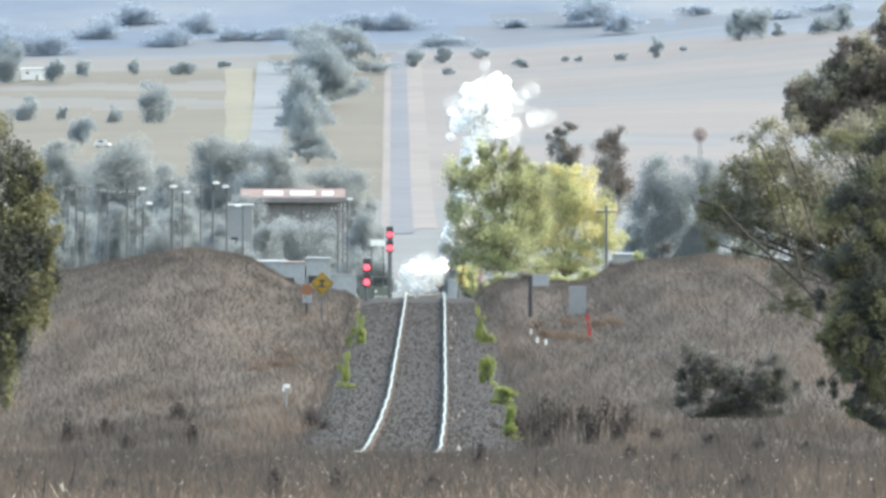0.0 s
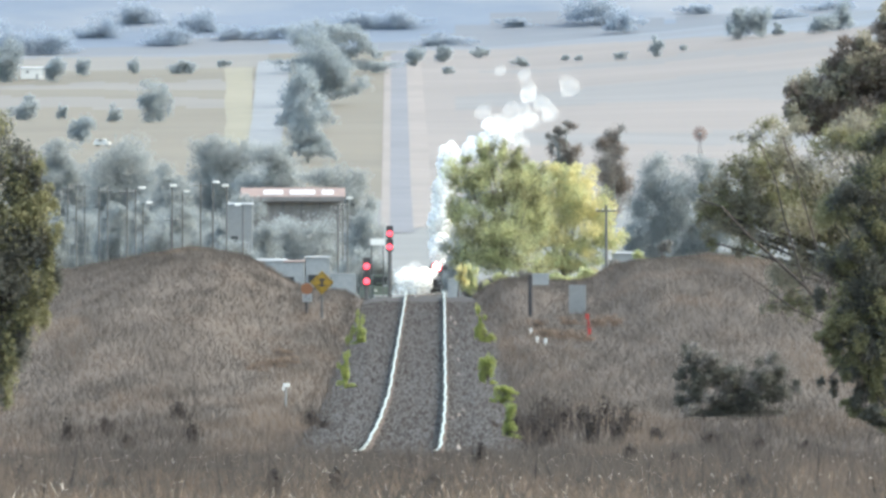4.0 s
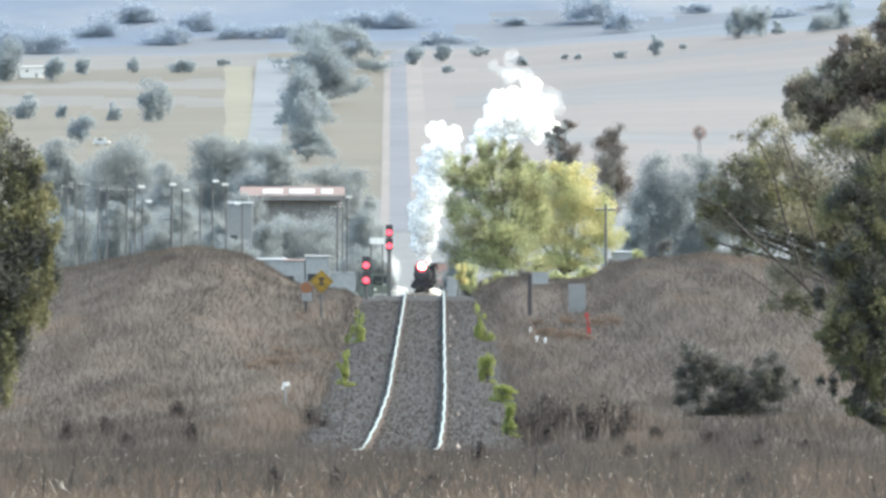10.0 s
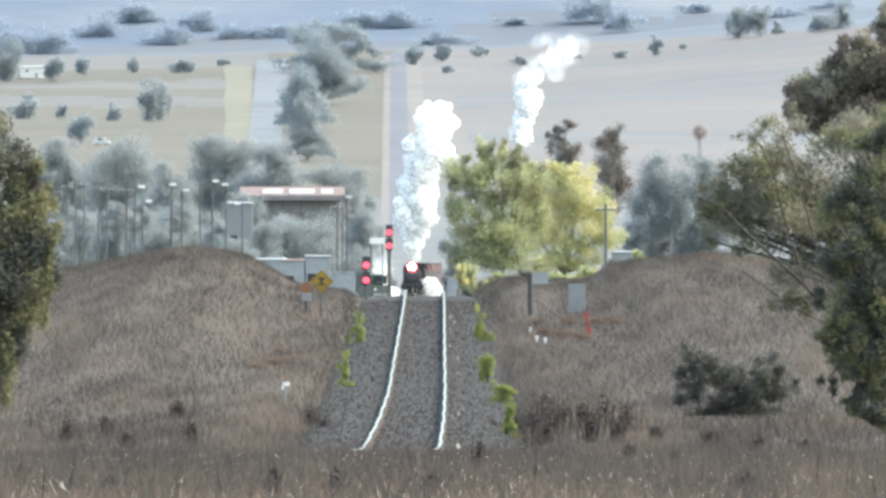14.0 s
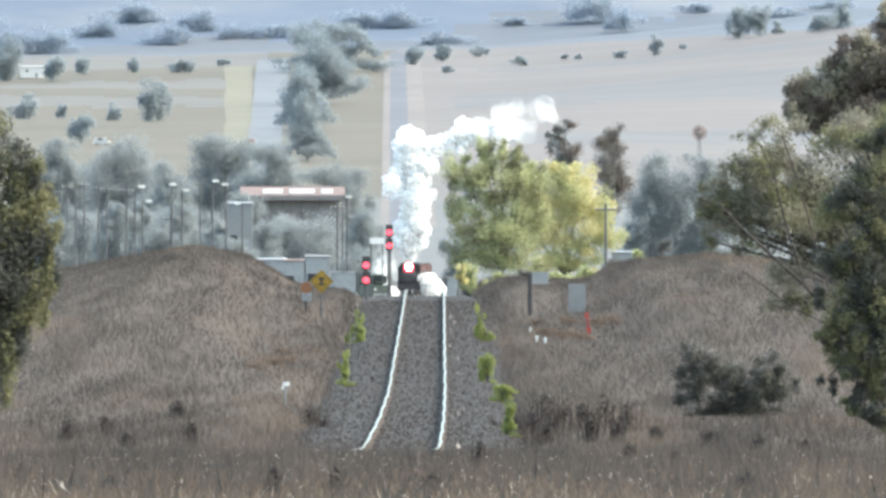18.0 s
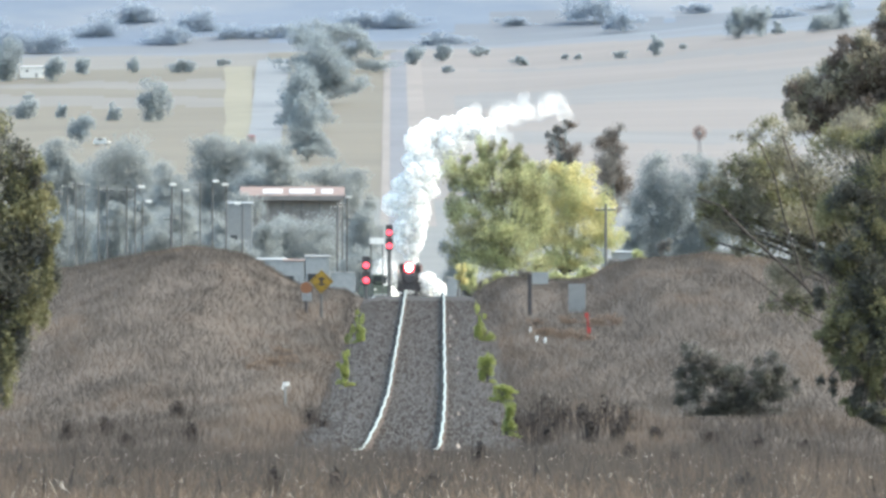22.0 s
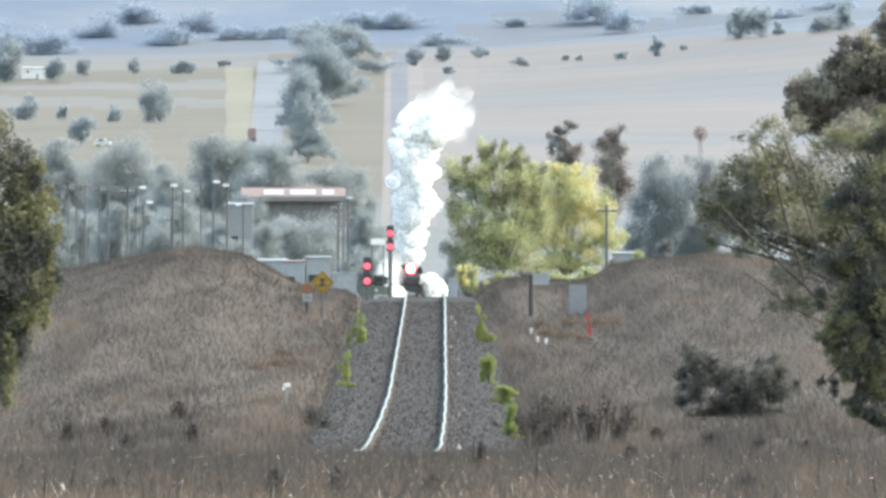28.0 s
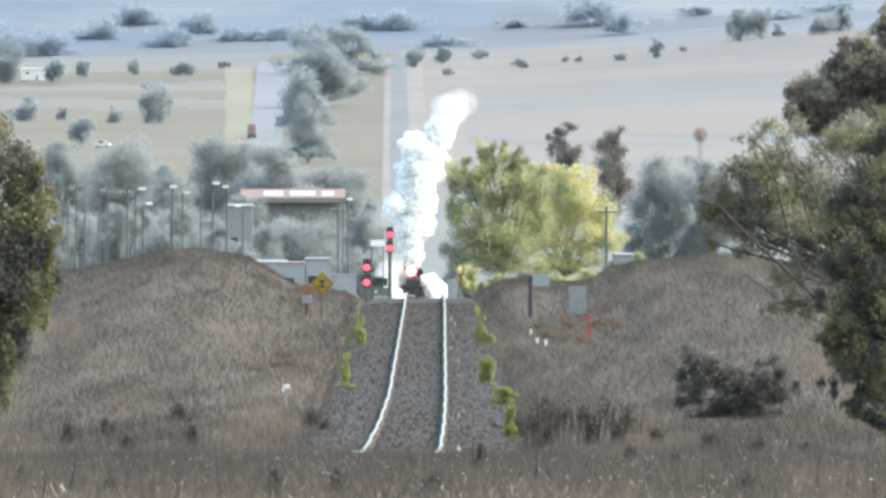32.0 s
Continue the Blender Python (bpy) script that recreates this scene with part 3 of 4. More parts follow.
# valley trees round the yard
VALLEY = [(-570, 2300, [(-560, 170, 45, 35), (-600, 130, 40, 45), (-530, 130, 40, 45), (-570, 90, 60, 40)]),
          (-670, 2350, [(-670, 170, 40, 25), (-690, 140, 35, 30), (-650, 120, 35, 35)]),
          (-400, 2250, [(-415, 178, 35, 24), (-385, 172, 45, 32), (-342, 168, 42, 27), (-420, 130, 35, 40), (-360, 120, 45, 40)]),
          (-310, 2200, [(-310, 160, 45, 30), (-280, 130, 40, 35), (-330, 110, 45, 35)]),
          (-200, 2100, [(-210, 130, 45, 22), (-160, 115, 40, 25), (-180, 80, 50, 30), (-140, 70, 25, 40)]),
          (-480, 2200, [(-480, 130, 30, 25), (-470, 90, 40, 35), (-510, 80, 40, 35)]),
          (-255, 1600, [(-260, 30, 60, 32), (-290, 10, 40, 32), (-215, 15, 45, 36), (-250, -20, 80, 30)]),
          (-640, 1700, [(-630, 30, 45, 35), (-660, 0, 40, 40), (-610, -5, 35, 35)]),
          (-500, 1800, [(-500, 40, 60, 35), (-540, 10, 45, 35), (-460, 15, 45, 35)]),
          (-430, 1850, [(-430, 30, 60, 30), (-420, 0, 60, 30), (-350, 20, 40, 30)]),
          (-150, 1500, [(-145, -20, 30, 25), (-110, -35, 25, 22), (-170, -40, 30, 25)]),
          (22, 1500, [(14, 8, 20, 26), (30, -12, 24, 30), (20, -45, 26, 28)]),
          (-362, 1420, [(-378, 0, 30, 20), (-345, -6, 30, 22)]),
          (-150, 1750, [(-140, 50, 22, 28), (-160, 20, 25, 40), (-130, -10, 25, 30)])]
HEDGE = [(-690 + 37 * k, 1560 + 60 * ((k * 7) % 5), 50 + 26 * math.sin(k * 2.3) + 12 * math.sin(k * 5.1)) for k in range(13)]
for foot, d, up in HEDGE:
    VALLEY.append((foot, d, [(foot - 16, up - 22, 24, 24), (foot + 16, up - 18, 24, 22), (foot, up, 20, 18), (foot - 4, up - 48, 34, 26)]))
for foot, d, cl in VALLEY:
    wide = [(x, y, rx * 1.15, ry * 1.15) for x, y, rx, ry in cl]
    tree("valley_tree", "rounded grey-green tree round the yard, paled by haze", d, foot, wide, M_GUM_FAR, d * .00015, 2.0, fill=5, group="trees round the yard")
# avenue between the road and the far line, and trees scattered over the paddocks
AVENUE = [(-240, 3260, [(-235, 235, 30, 40), (-260, 200, 32, 40), (-225, 190, 28, 35), (-245, 260, 20, 25)]),
          (-250, 3500, [(-245, 290, 40, 45), (-262, 250, 28, 40), (-225, 255, 30, 35)]),
          (-215, 3800, [(-225, 340, 50, 45), (-190, 325, 40, 45), (-255, 310, 22, 35), (-170, 300, 25, 25)]),
          (-210, 4150, [(-240, 375, 45, 32), (-195, 385, 50, 28), (-150, 370, 30, 28), (-120, 345, 18, 18)])]
for foot, d, cl in AVENUE:
    tree("avenue_tree", "tall tree lining the road, tinted blue-green by haze", d, foot, cl, M_GUM_HAZED, d * .00017, 2.2, fill=3, group="avenue along the road")
SCATTER = [(-512, 3670, 32, 74), (-640, 3430, 27, 56), (-738, 3690, 31, 42), (-583, 3690, 18, 28), (-675, 3690, 11, 30), (-688, 4150, 26, 48), (-638, 4200, 19, 34),
           (-547, 4200, 13, 28), (-462, 4180, 27, 22), (-388, 4330, 14, 14), (-770, 4180, 34, 80), (378, 4250, 15, 34), (313, 4250, 16, 14),
           (-49, 4280, 24, 40), (0, 4320, 22, 30), (66, 4350, 20, 22), (137, 4250, 18, 20), (8, 4150, 12, 14), (240, 4270, 10, 10), (425, 4280, 8, 9), (215, 4280, 8, 9),
           (525, 4330, 30, 62), (562, 4330, 26, 56), (592, 4340, 14, 24), (672, 4300, 34, 34), (708, 4310, 28, 46), (440, 1750, 30, 40), (25, 3000, 22, 30), (60, 2900, 30, 30)]
for foot, d, w, h in SCATTER:
    g = (float(ground_z(foot * d / LONG, d)) - EYE) * LONG / d
    cl = [(foot - w * .4, g + h * .42, w * .72, h * .42), (foot + w * .35, g + h * .46, w * .74, h * .44), (foot, g + h * .74, w * .78, h * .36), (foot - w * .1, g + h * .25, w * .85, h * .32)]
    tree("paddock_tree", "lone tree in a bleached paddock, tinted blue-grey by haze", d, foot, cl, M_GUM_HAZED, d * .00017, 2.0, group="trees in the paddocks")
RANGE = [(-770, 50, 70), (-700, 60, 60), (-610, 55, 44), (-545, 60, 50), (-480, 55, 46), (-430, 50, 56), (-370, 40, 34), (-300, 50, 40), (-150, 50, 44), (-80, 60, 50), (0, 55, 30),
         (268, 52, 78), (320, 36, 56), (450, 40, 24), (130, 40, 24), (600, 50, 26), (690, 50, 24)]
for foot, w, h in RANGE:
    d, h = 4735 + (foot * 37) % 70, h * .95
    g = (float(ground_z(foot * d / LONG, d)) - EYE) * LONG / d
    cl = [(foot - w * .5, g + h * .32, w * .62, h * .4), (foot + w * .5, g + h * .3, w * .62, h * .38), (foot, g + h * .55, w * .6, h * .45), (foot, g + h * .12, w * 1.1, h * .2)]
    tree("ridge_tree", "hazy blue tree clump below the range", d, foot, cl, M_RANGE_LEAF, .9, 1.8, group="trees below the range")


# broom bushes along the ballast
for across, up, w, h in ((-147, -136, 19, 40), (-172, -216, 21, 42), (73, -130, 18, 44), (80, -206, 20, 44), (104, -258, 30, 26), (112, -300, 27, 44)):
    d = on_ground(across, up - h)
    shoots = [(across + rng.normal(0, .45) * w, up + rng.uniform(-.9, .6) * h, w * rng.uniform(.3, .5), h * rng.uniform(.25, .45)) for _ in range(7)]
    tree("broom_bush", "bright yellow-green broom bush beside the ballast", d, across, shoots + [(across, up - h * .8, w * .8, h * .25)],
         M_BROOM, .025, 1.0, "bush", group="broom along the track", twigs=2)


# ---- far road, far line ----
def far_strip(name, label, category, mat, y0, y1, left, right, lift):
    """A strip over the far slope between two edges, given as (distance, x) pairs."""
    ys = rows_y[(rows_y >= y0) & (rows_y <= y1)]
    xl, xr = np.interp(ys, *zip(*left)), np.interp(ys, *zip(*right))
    k = np.linspace(0, 1, 7)
    x = xl[:, None] * (1 - k) + xr[:, None] * k
    y = np.repeat(ys[:, None], 7, 1)
    z = ground_z(x, y) + lift
    i = np.arange(x.size).reshape(x.shape)
    f = np.stack([i[:-1, :-1], i[:-1, 1:], i[1:, 1:], i[1:, :-1]], -1).reshape(-1, 4)
    return tagged(from_arrays(name, np.stack([x, y, z], -1).reshape(-1, 3), f, mat), label, category, kind="structure")


def edge(*pairs):
    return [(d, a * d / LONG) for a, d in pairs]


far_strip("road_verge", "yellowed grass verge beside the far road", "verge", M_VERGE, 3250, 4280,
          edge(*[(-386 + 2 * math.sin(k * .9) + (8 if k in (0, 21) else 0), 3250 + k * 50) for k in range(22)]), edge((-338, 3250), (-338, 4280)), .05)


# track bed colour blued and softened by painted haze
M_LINEBED = material("hazed_line_bed", (0.09522, 0.101, 0.1167), (0.1201, 0.1259, 0.1427), 0.05)
M_REDSOIL = material("pinkish_verge", (0.1408, 0.1302, 0.125), (0.176, 0.1602, 0.1531), 0.03)
far_strip("verge", "pinkish bare verge along the far line", "verge", M_REDSOIL, 2600, 4400, edge((-112, 2600), (-104, 4400)), edge((-10, 2600), (-40, 4400)), .1)
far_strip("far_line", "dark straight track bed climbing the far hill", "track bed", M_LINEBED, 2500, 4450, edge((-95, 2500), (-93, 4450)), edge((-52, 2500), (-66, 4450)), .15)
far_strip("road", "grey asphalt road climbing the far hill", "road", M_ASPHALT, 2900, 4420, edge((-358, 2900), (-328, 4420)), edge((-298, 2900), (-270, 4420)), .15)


# ---- yard, station and street furniture ----
def station(d):
    u = d / LONG
    w, h = 172 * u, 130 * u
    x = (-267) * u
    z = EYE + 93 * u - h
    ob = thing("station_building", "long low station building with patched iron roof", "building", (x, d, z))
    part("wall", box((w, 8, h), (0, 4, h / 2), .05), M_CREAM, ob)
    part("fascia", box((w + 1, .3, .8), (0, -1.35, h - .3), .04), M_CREAM, ob)
    roof = bmesh.new()
    for s in (-1, 1):
        box((w + 1.2, 5.4, .15), (0, 4 + s * 2.45, h + .75), 0, roof, pose(0, 0, 0, -s * 16))
    part("roof", roof, M_PINK, ob, "faded red iron roof")
    for k in range(3):
        part("roof_sheet", box((w * (.2, .26, .12)[k], 2.6, .08), (w * (-.2, .1, .36)[k], 1.2, h + .78), .02, None, pose(0, 0, 0, 16)), M_IRON, ob, "bright galvanised roof sheet")
    for k in range(6):
        part("veranda_post", box((.15, .15, h), (-w / 2 + .5 + k * (w - 1) / 5, -1.2, h / 2), .02), M_POLE, ob)
        if k < 5:
            win = part("window", box((1.1, .1, 1.6), (-w / 2 + 1.6 + k * (w - 1) / 5, -.03, h * .45), .02), M_GLASS, ob)
            part("sill", box((1.3, .2, .1), (-w / 2 + 1.6 + k * (w - 1) / 5, -.08, h * .45 - .85), .02), M_WHITE, win)
    return ob


def low_hut(name, label, across, up, w, h, d, mat, roof):
    u = d / LONG
    g = float(ground_z(across * u, d))
    top = EYE + up * u
    ob = thing(name, label, "building", (across * u, d, g))
    hh = top - g
    part("wall", box((w * u, w * u * .8, hh), (0, 0, hh / 2), .03), mat, ob)
    part("roof", box((w * u * 1.1, w * u * .9, .12), (0, 0, hh + .09), .03, None, pose(0, 0, 0, 4)), roof, ob)
    part("door", box((.8, .06, 1.9), (w * u * .2, -w * u * .4 - .03, .98), .01), M_BLUEGREY, ob)
    part("window", box((.9, .06, .8), (-w * u * .22, -w * u * .4 - .03, hh * .62), .01), M_GLASS, ob)
    return ob


station(1780)
low_hut("signal_hut", "pale fibro hut with a flat roof", -360, 80, 44, 60, 1480, M_BOARD, M_BLUEGREY)
low_hut("farm_shed", "white iron farm shed under trees", -727, 322, 40, 18, 4200, M_WHITE, M_IRON)


def street_light(across, up, d, arm, lamp=True):
    u = d / LONG
    x = across * u
    g = float(ground_z(x, d))
    top = EYE + up * u - g
    ob = thing("street_light" if lamp else "power_pole", "tall pole with a pale street lamp" if lamp else "weathered timber pole in the yard",
               "street light" if lamp else "pole", (x, d, g), group="lamps round the yard" if lamp else "poles in the yard")
    part("pole", drum(.14, top, (0, 0, top / 2), "Z", .1, 10), M_POLE, ob)
    if lamp:
        part("arm", tube(bmesh.new(), (0, 0, top - .15), (arm * .9, 0, top + .12), .05, .04), M_POLE, ob)
        part("lantern", box((.85, .5, .3), (arm * 1.2, 0, top + .12), .08), M_WHITE, ob, "pale lamp housing")
    else:
        part("crossarm", box((1.6, .12, .12), (0, 0, top - .5), .02), M_POLE, ob)
        for k in (-.7, -.25, .25, .7):
            part("insulator", drum(.06, .16, (k, 0, top - .36), "Z", .04, 8), M_WHITE, ob)


for a, up, d, arm in ((-545, 108, 1250, .6), (-532, 82, 1300, .6), (-480, 112, 1300, 0.1), (-462, 102, 1500, .5), (-408, 118, 1250, .3), (-384, 112, 1350, -.1), (-355, 78, 1400, -.5), (-170, 90, 1400, .2)):
    street_light(a, up, d, arm)
for a, up, d in ((-560, 110, 1200), (-650, 120, 1500), (-665, 115, 1600), (-635, 118, 1550), (-610, 112, 1500), (-595, 110, 1450), (-430, 120, 1500), (-178, 85, 1500), (-187, 80, 1300), (-680, 105, 1600),
                 (-482, 60, 1300), (288, 80, 880)):
    street_light(a, up, d, 0, False)


# parked vehicles near the crossing
def car(name, label, at, turn, paint, length=4.4, high=1.5, box_body=False, w=1.75):
    ob = thing(name, label, "car", at, turn)
    body = part("body", box((w, length, high * .42), (0, 0, high * .42), .12), paint, ob)
    part("cabin", box((w * .86, length * (.85 if box_body else .5), high * .45), (0, length * .06, high * .82), .42 if box_body else .16), paint, ob)
    part("windscreen", box((w * .74, .04, high * .3), (0, -length * (.37 if box_body else .2), high * .84), .02, None, pose(0, 0, 0, 12)), M_GLASS, ob)
    part("bumper", box((w * .96, .14, .2), (0, -length / 2 - .03, high * .28), .04), M_BLUEGREY, ob)
    for s in (-1, 1):
        part("headlight", drum(.1, .06, (s * w * .36, -length / 2 - .02, high * .48), "Y"), M_WHITE, ob)
        part("side_window", box((.04, length * .3, high * .26), (s * w * .43, length * .06, high * .86), .01), M_GLASS, ob)
        for e in (-1, 1):
            wheel = part("wheel", drum(.32, .2, (s * (w / 2 - .08), e * length * .31, .32), "X", bevel=.03), M_TYRE, ob)
            part("rim", drum(.18, .03, (s * (w / 2 + .03), e * length * .31, .32), "X"), M_IRON, wheel)
    return ob


def railway_signal(across, up, d):
    u = d / LONG
    x = across * u
    g = float(ground_z(x, d))
    h = EYE + up * u - g
    ob = thing("railway_signal", "railway colour light signal showing two red lights", "signal", (x, d, g), group="signals at the station")
    part("post", drum(.09, h, (0, 0, h / 2), "Z", .07, 12), M_POLE, ob)
    for z in (h - .35, h - 1.75):
        head = part("signal_head", box((.72, .12, 1.25), (0, -.12, z), .05), M_BLACK, ob, "black signal backboard")
        part("hood", drum(.24, .3, (0, -.3, z - .2), "Y", .24, 16), M_BLACK, head)
        part("lens", drum(.29, .05, (0, -.47, z - .2), "Y", .27, 16), M_SIGNAL, head, "lit red lens")
    part("ladder", box((.4, .06, h - 1), (0, .25, h / 2), .01), M_POLE, ob)
    return ob


car("parked_van", "white van parked in a far paddock", footing(-604 * 3420 / LONG, 3420), 70, M_WHITE, 5.0, 2.0, True)
railway_signal(-136, -19, 1060)
railway_signal(-95, 38, 1180)


def raised_box(name, label, category, across, up_low, up_high, w, d, mat, deep=1.2, legs=True):
    """A box body on two posts, down to the ground."""
    u = d / LONG
    x = across * u
    g = float(ground_z(x, d))
    z0, z1 = EYE + up_low * u - g, EYE + up_high * u - g
    ob = thing(name, label, category, (x, d, g))
    part("cabinet_body", box((w * u, deep, z1 - z0), (0, 0, (z0 + z1) / 2), .04), mat, ob)
    part("cabinet_roof", box((w * u * 1.08, deep * 1.1, .08), (0, 0, z1 + .04), .02), M_IRON, ob)
    part("door", box((w * u * .7, .04, (z1 - z0) * .8), (0, -deep / 2 - .02, (z0 + z1) / 2), .01), mat, ob)
    if legs and z0 > .05:
        for s in (-1, 1):
            part("leg", box((.12, .12, z0), (s * w * u * .4, 0, z0 / 2), .01), M_POLE, ob)
    return ob


raised_box("relay_cabinet", "pale grey relay cabinet beside the track", "cabinet", 19, -89, -52, 24, 940, M_BLUEGREY)
raised_box("equipment_box", "dark steel box on a stand beside the line", "cabinet", 31, -78, -50, 11, 960, M_BLACK, .8)
raised_box("relay_cabinet", "pale grey relay cabinet beside the track", "cabinet", -176, -78, -42, 42, 1000, M_BLUEGREY, 1.6)
car("parked_lorry", "dark green box lorry waiting beside the line", footing(-121 * 1275 / LONG, 1275), 20, M_GREEN, 4.8, 3.0, True, 2.2)
raised_box("notice_board", "white board on posts beside the signal", "sign", -117, 8, 19, 26, 1195, M_WHITE, .15)
low_hut("yard_shed", "small pale shed in the yard", -303, -20, 50, 0, 1150, M_BLUEGREY, M_BLUEGREY)
low_hut("yard_shed", "small cream shed in the yard", -222, -15, 42, 0, 1120, M_BLUEGREY, M_BOARD)
low_hut("yard_shed", "small dull grey shed in the yard", -264, -22, 36, 0, 1130, M_BLUEGREY, M_PINK)
low_hut("yard_shed", "small pale shed beyond the rise", 318, -8, 40, 0, 900, M_BLUEGREY, M_BLUEGREY)


# ---- signs and posts on the slopes ----
def post_sign(name, label, category, across, foot_up, top_up, d, plates, pole=M_POLE, thick=.045):
    """plates: (dx, dz from the top, width, height, material, diamond)."""
    u = d / LONG
    x = across * u
    g = float(ground_z(x, d))
    top = EYE + top_up * u - g
    ob = thing(name, label, category, (x, d, g))
    part("post", drum(thick, top, (0, 0, top / 2 - .05), "Z", thick, 10), pole, ob)
    for dx, dz, w, h, mat, diamond in plates:
        if diamond == "round":
            part("disc", drum(w / 2, .03, (dx, -thick - .02, top + dz), "Y", seg=20, bevel=.006), mat, ob)
            continue
        turn = pose(0, 0, 0, 0, 45 if diamond else 0)
        plate = part("plate", box((w, .025, h), (dx, -thick - .02, top + dz), .008, None, turn), mat, ob)
        if diamond:
            part("border", box((w * .86, .012, h * .86), (dx, -thick - .036, top + dz), .004, None, turn), M_STALK, plate)
            part("face", box((w * .8, .014, h * .8), (dx, -thick - .041, top + dz), .004, None, turn), mat, plate)
            for k in ((.0, .10, .24, .06), (0, 0, .08, .3), (0, -.10, .3, .05)):
                part("symbol", box((k[2], .014, k[3]), (dx + k[0], -thick - .056, top + dz + k[1]), .004), M_BLACK, plate)
    return ob


D_SIGN = on_ground(-215, -122)
post_sign("warning_sign", "yellow diamond warning sign on a thin post", "sign", -215, -125, -40, D_SIGN, [(0, -.36, .6, .6, M_YELLOW, True)])
post_sign("board_sign", "faded orange disc over a white plate on a dark post", "sign", -242, -125, -62, D_SIGN + 3,
          [(0, -.14, .42, .34, M_ORANGE, "round"), (.02, -.46, .34, .3, M_BLUEGREY, False), (-.05, -.42, .12, .06, M_STALK, False), (.08, -.5, .12, .05, M_STALK, False)], M_BLACK, .06)
post_sign("track_post", "dark timber post with a white board behind it", "sign", 154, -115, -42, on_ground(154, -118), [(.36, -.2, .58, .42, M_BLUEGREY, False)], M_BLACK, .085)
post_sign("grey_board", "pale grey board on a post in the grass", "sign", 237, -120, -62, on_ground(237, -116), [(0, -.5, .6, 1.0, M_BOARD, False)])
post_sign("marker_post", "faded red marker post leaning in the grass", "marker", 256, -160, -112, on_ground(256, -160),
          [(-.03, -.1, .11, .16, M_RED, False), (.02, -.34, .05, .14, M_RED, False), (.06, -.58, .07, .2, M_RED, False)], M_RED, .02)
post_sign("white_peg", "white kilometre peg in the dry grass", "marker", -279, -280, -236, on_ground(-279, -280), [(.02, -.05, .17, .1, M_WHITE, False), (-.06, -.14, .06, .1, M_WHITE, False)], M_BOARD, .03)
for a, up in ((166, -157), (181, -160), (155, -142)):
    d = on_ground(a, up - 8)
    post_sign("white_peg", "small white peg beside the line", "marker", a, up - 10, up + 4, d, [(0, -.08, .1, .14, M_WHITE, False)], M_WHITE, .03)


# ---- weeds in the field, stones of the ballast ----
def dead_weed(across, up, w, h):
    """Upright dark stems with side twigs; foot at up, height h, in sight numbers."""
    d = on_ground(across, up)
    u = d / LONG
    base = footing(across * u, d)
    ob = thing("dead_weed", "clump of dark dead upright weed stems", "weed", base, group="dead weeds")
    for k in range(26):
        x, y = rng.normal(0, .45) * w * u, rng.uniform(-.3, .3)
        tip = Vector((x * 1.25 + rng.normal(0, .06), y, h * u * rng.uniform(.4, 1.05)))
        part("stem", tube(bmesh.new(), (x, y, -.05), tip, .016, .005, 5), M_STALK, ob)
    heads = clump_points((0, 0, h * u * .58), (w * u * .5, .3, h * u * .5), 200, .7)
    leaves("withered_leaves", heads[heads[:, 2] > .02], rng.uniform(.022, .05, int((heads[:, 2] > .02).sum())), .4, M_STALK, ob)
    return ob


for a, up, w, h in ((130, -336, 22, 50), (160, -340, 24, 56), (262, -344, 24, 56), (180, -320, 34, 64), (215, -325, 30, 56), (285, -322, 36, 60), (325, -325, 26, 50), (245, -318, 26, 44), (-445, -345, 18, 40), (-235, -318, 20, 38), (-665, -340, 18, 38), (66, -400, 14, 60), (-300, -440, 6, 50),
                    (-190, -440, 8, 46), (330, -375, 22, 30), (470, -350, 24, 30), (-560, -352, 18, 24), (640, -365, 24, 30), (-748, -420, 5, 34), (540, -430, 20, 30), (410, -385, 24, 26), (-590, -430, 16, 24), (-20, -430, 18, 30), (-470, -300, 20, 30), (-600, -330, 22, 34), (185, -345, 26, 40), (310, -345, 26, 44), (-210, -330, 22, 30), (375, -340, 20, 26), (560, -360, 26, 30), (-380, -400, 16, 22), (90, -330, 14, 24)):
    dead_weed(a, up, w, h)
for a, up, w, h in ((300, -140, 34, 34), (180, -158, 34, 30), (268, -140, 34, 34), (212, -162, 36, 34), (244, -166, 36, 34), (165, -140, 26, 26), (225, -136, 30, 26), (-298, -212, 40, 30), (-270, -205, 34, 26), (-328, -218, 36, 26), (-285, -188, 30, 22)):
    tree("dock_weed", "rusty brown patch of dry dock weed", on_ground(a, up), a, [(a - w * .4, up + h * .5, w * .5, h * .4), (a + w * .3, up + h * .4, w * .5, h * .4), (a, up + h * .2, w * .7, h * .3)],
         M_DOCK, .024, .2, "weed", group="dock weeds", twigs=1)
n = 26000
sy = np.sqrt(rng.uniform(206 ** 2, 440 ** 2, n))
so = rng.choice([-1, 1], n) * rng.uniform(.0, 2.7, n)
sx = line_x(sy) + so
sz = smooth_interp(sy, LINE_Y, LINE_Z, np.clip(sy * .02, 3, 60)) + np.interp(np.abs(so), [0, 1.3, 1.6, 2.2, 2.9], [-.05, -.05, -.02, -.12, -.3])
sr = rng.uniform(.016, .042, n)[:, None, None] * (1 + .8 * (rng.uniform(0, 1, n) > .96))[:, None, None]
corner = np.array([[1, 0, -.4], [-.5, .87, -.4], [-.5, -.87, -.4], [0, 0, 1.0]])
spin = rng.uniform(0, 6.28, n)
turned = np.stack([corner[:, 0] * np.cos(spin)[:, None] - corner[:, 1] * np.sin(spin)[:, None], corner[:, 0] * np.sin(spin)[:, None] + corner[:, 1] * np.cos(spin)[:, None],
                   np.repeat(corner[None, :, 2], n, 0)], -1)
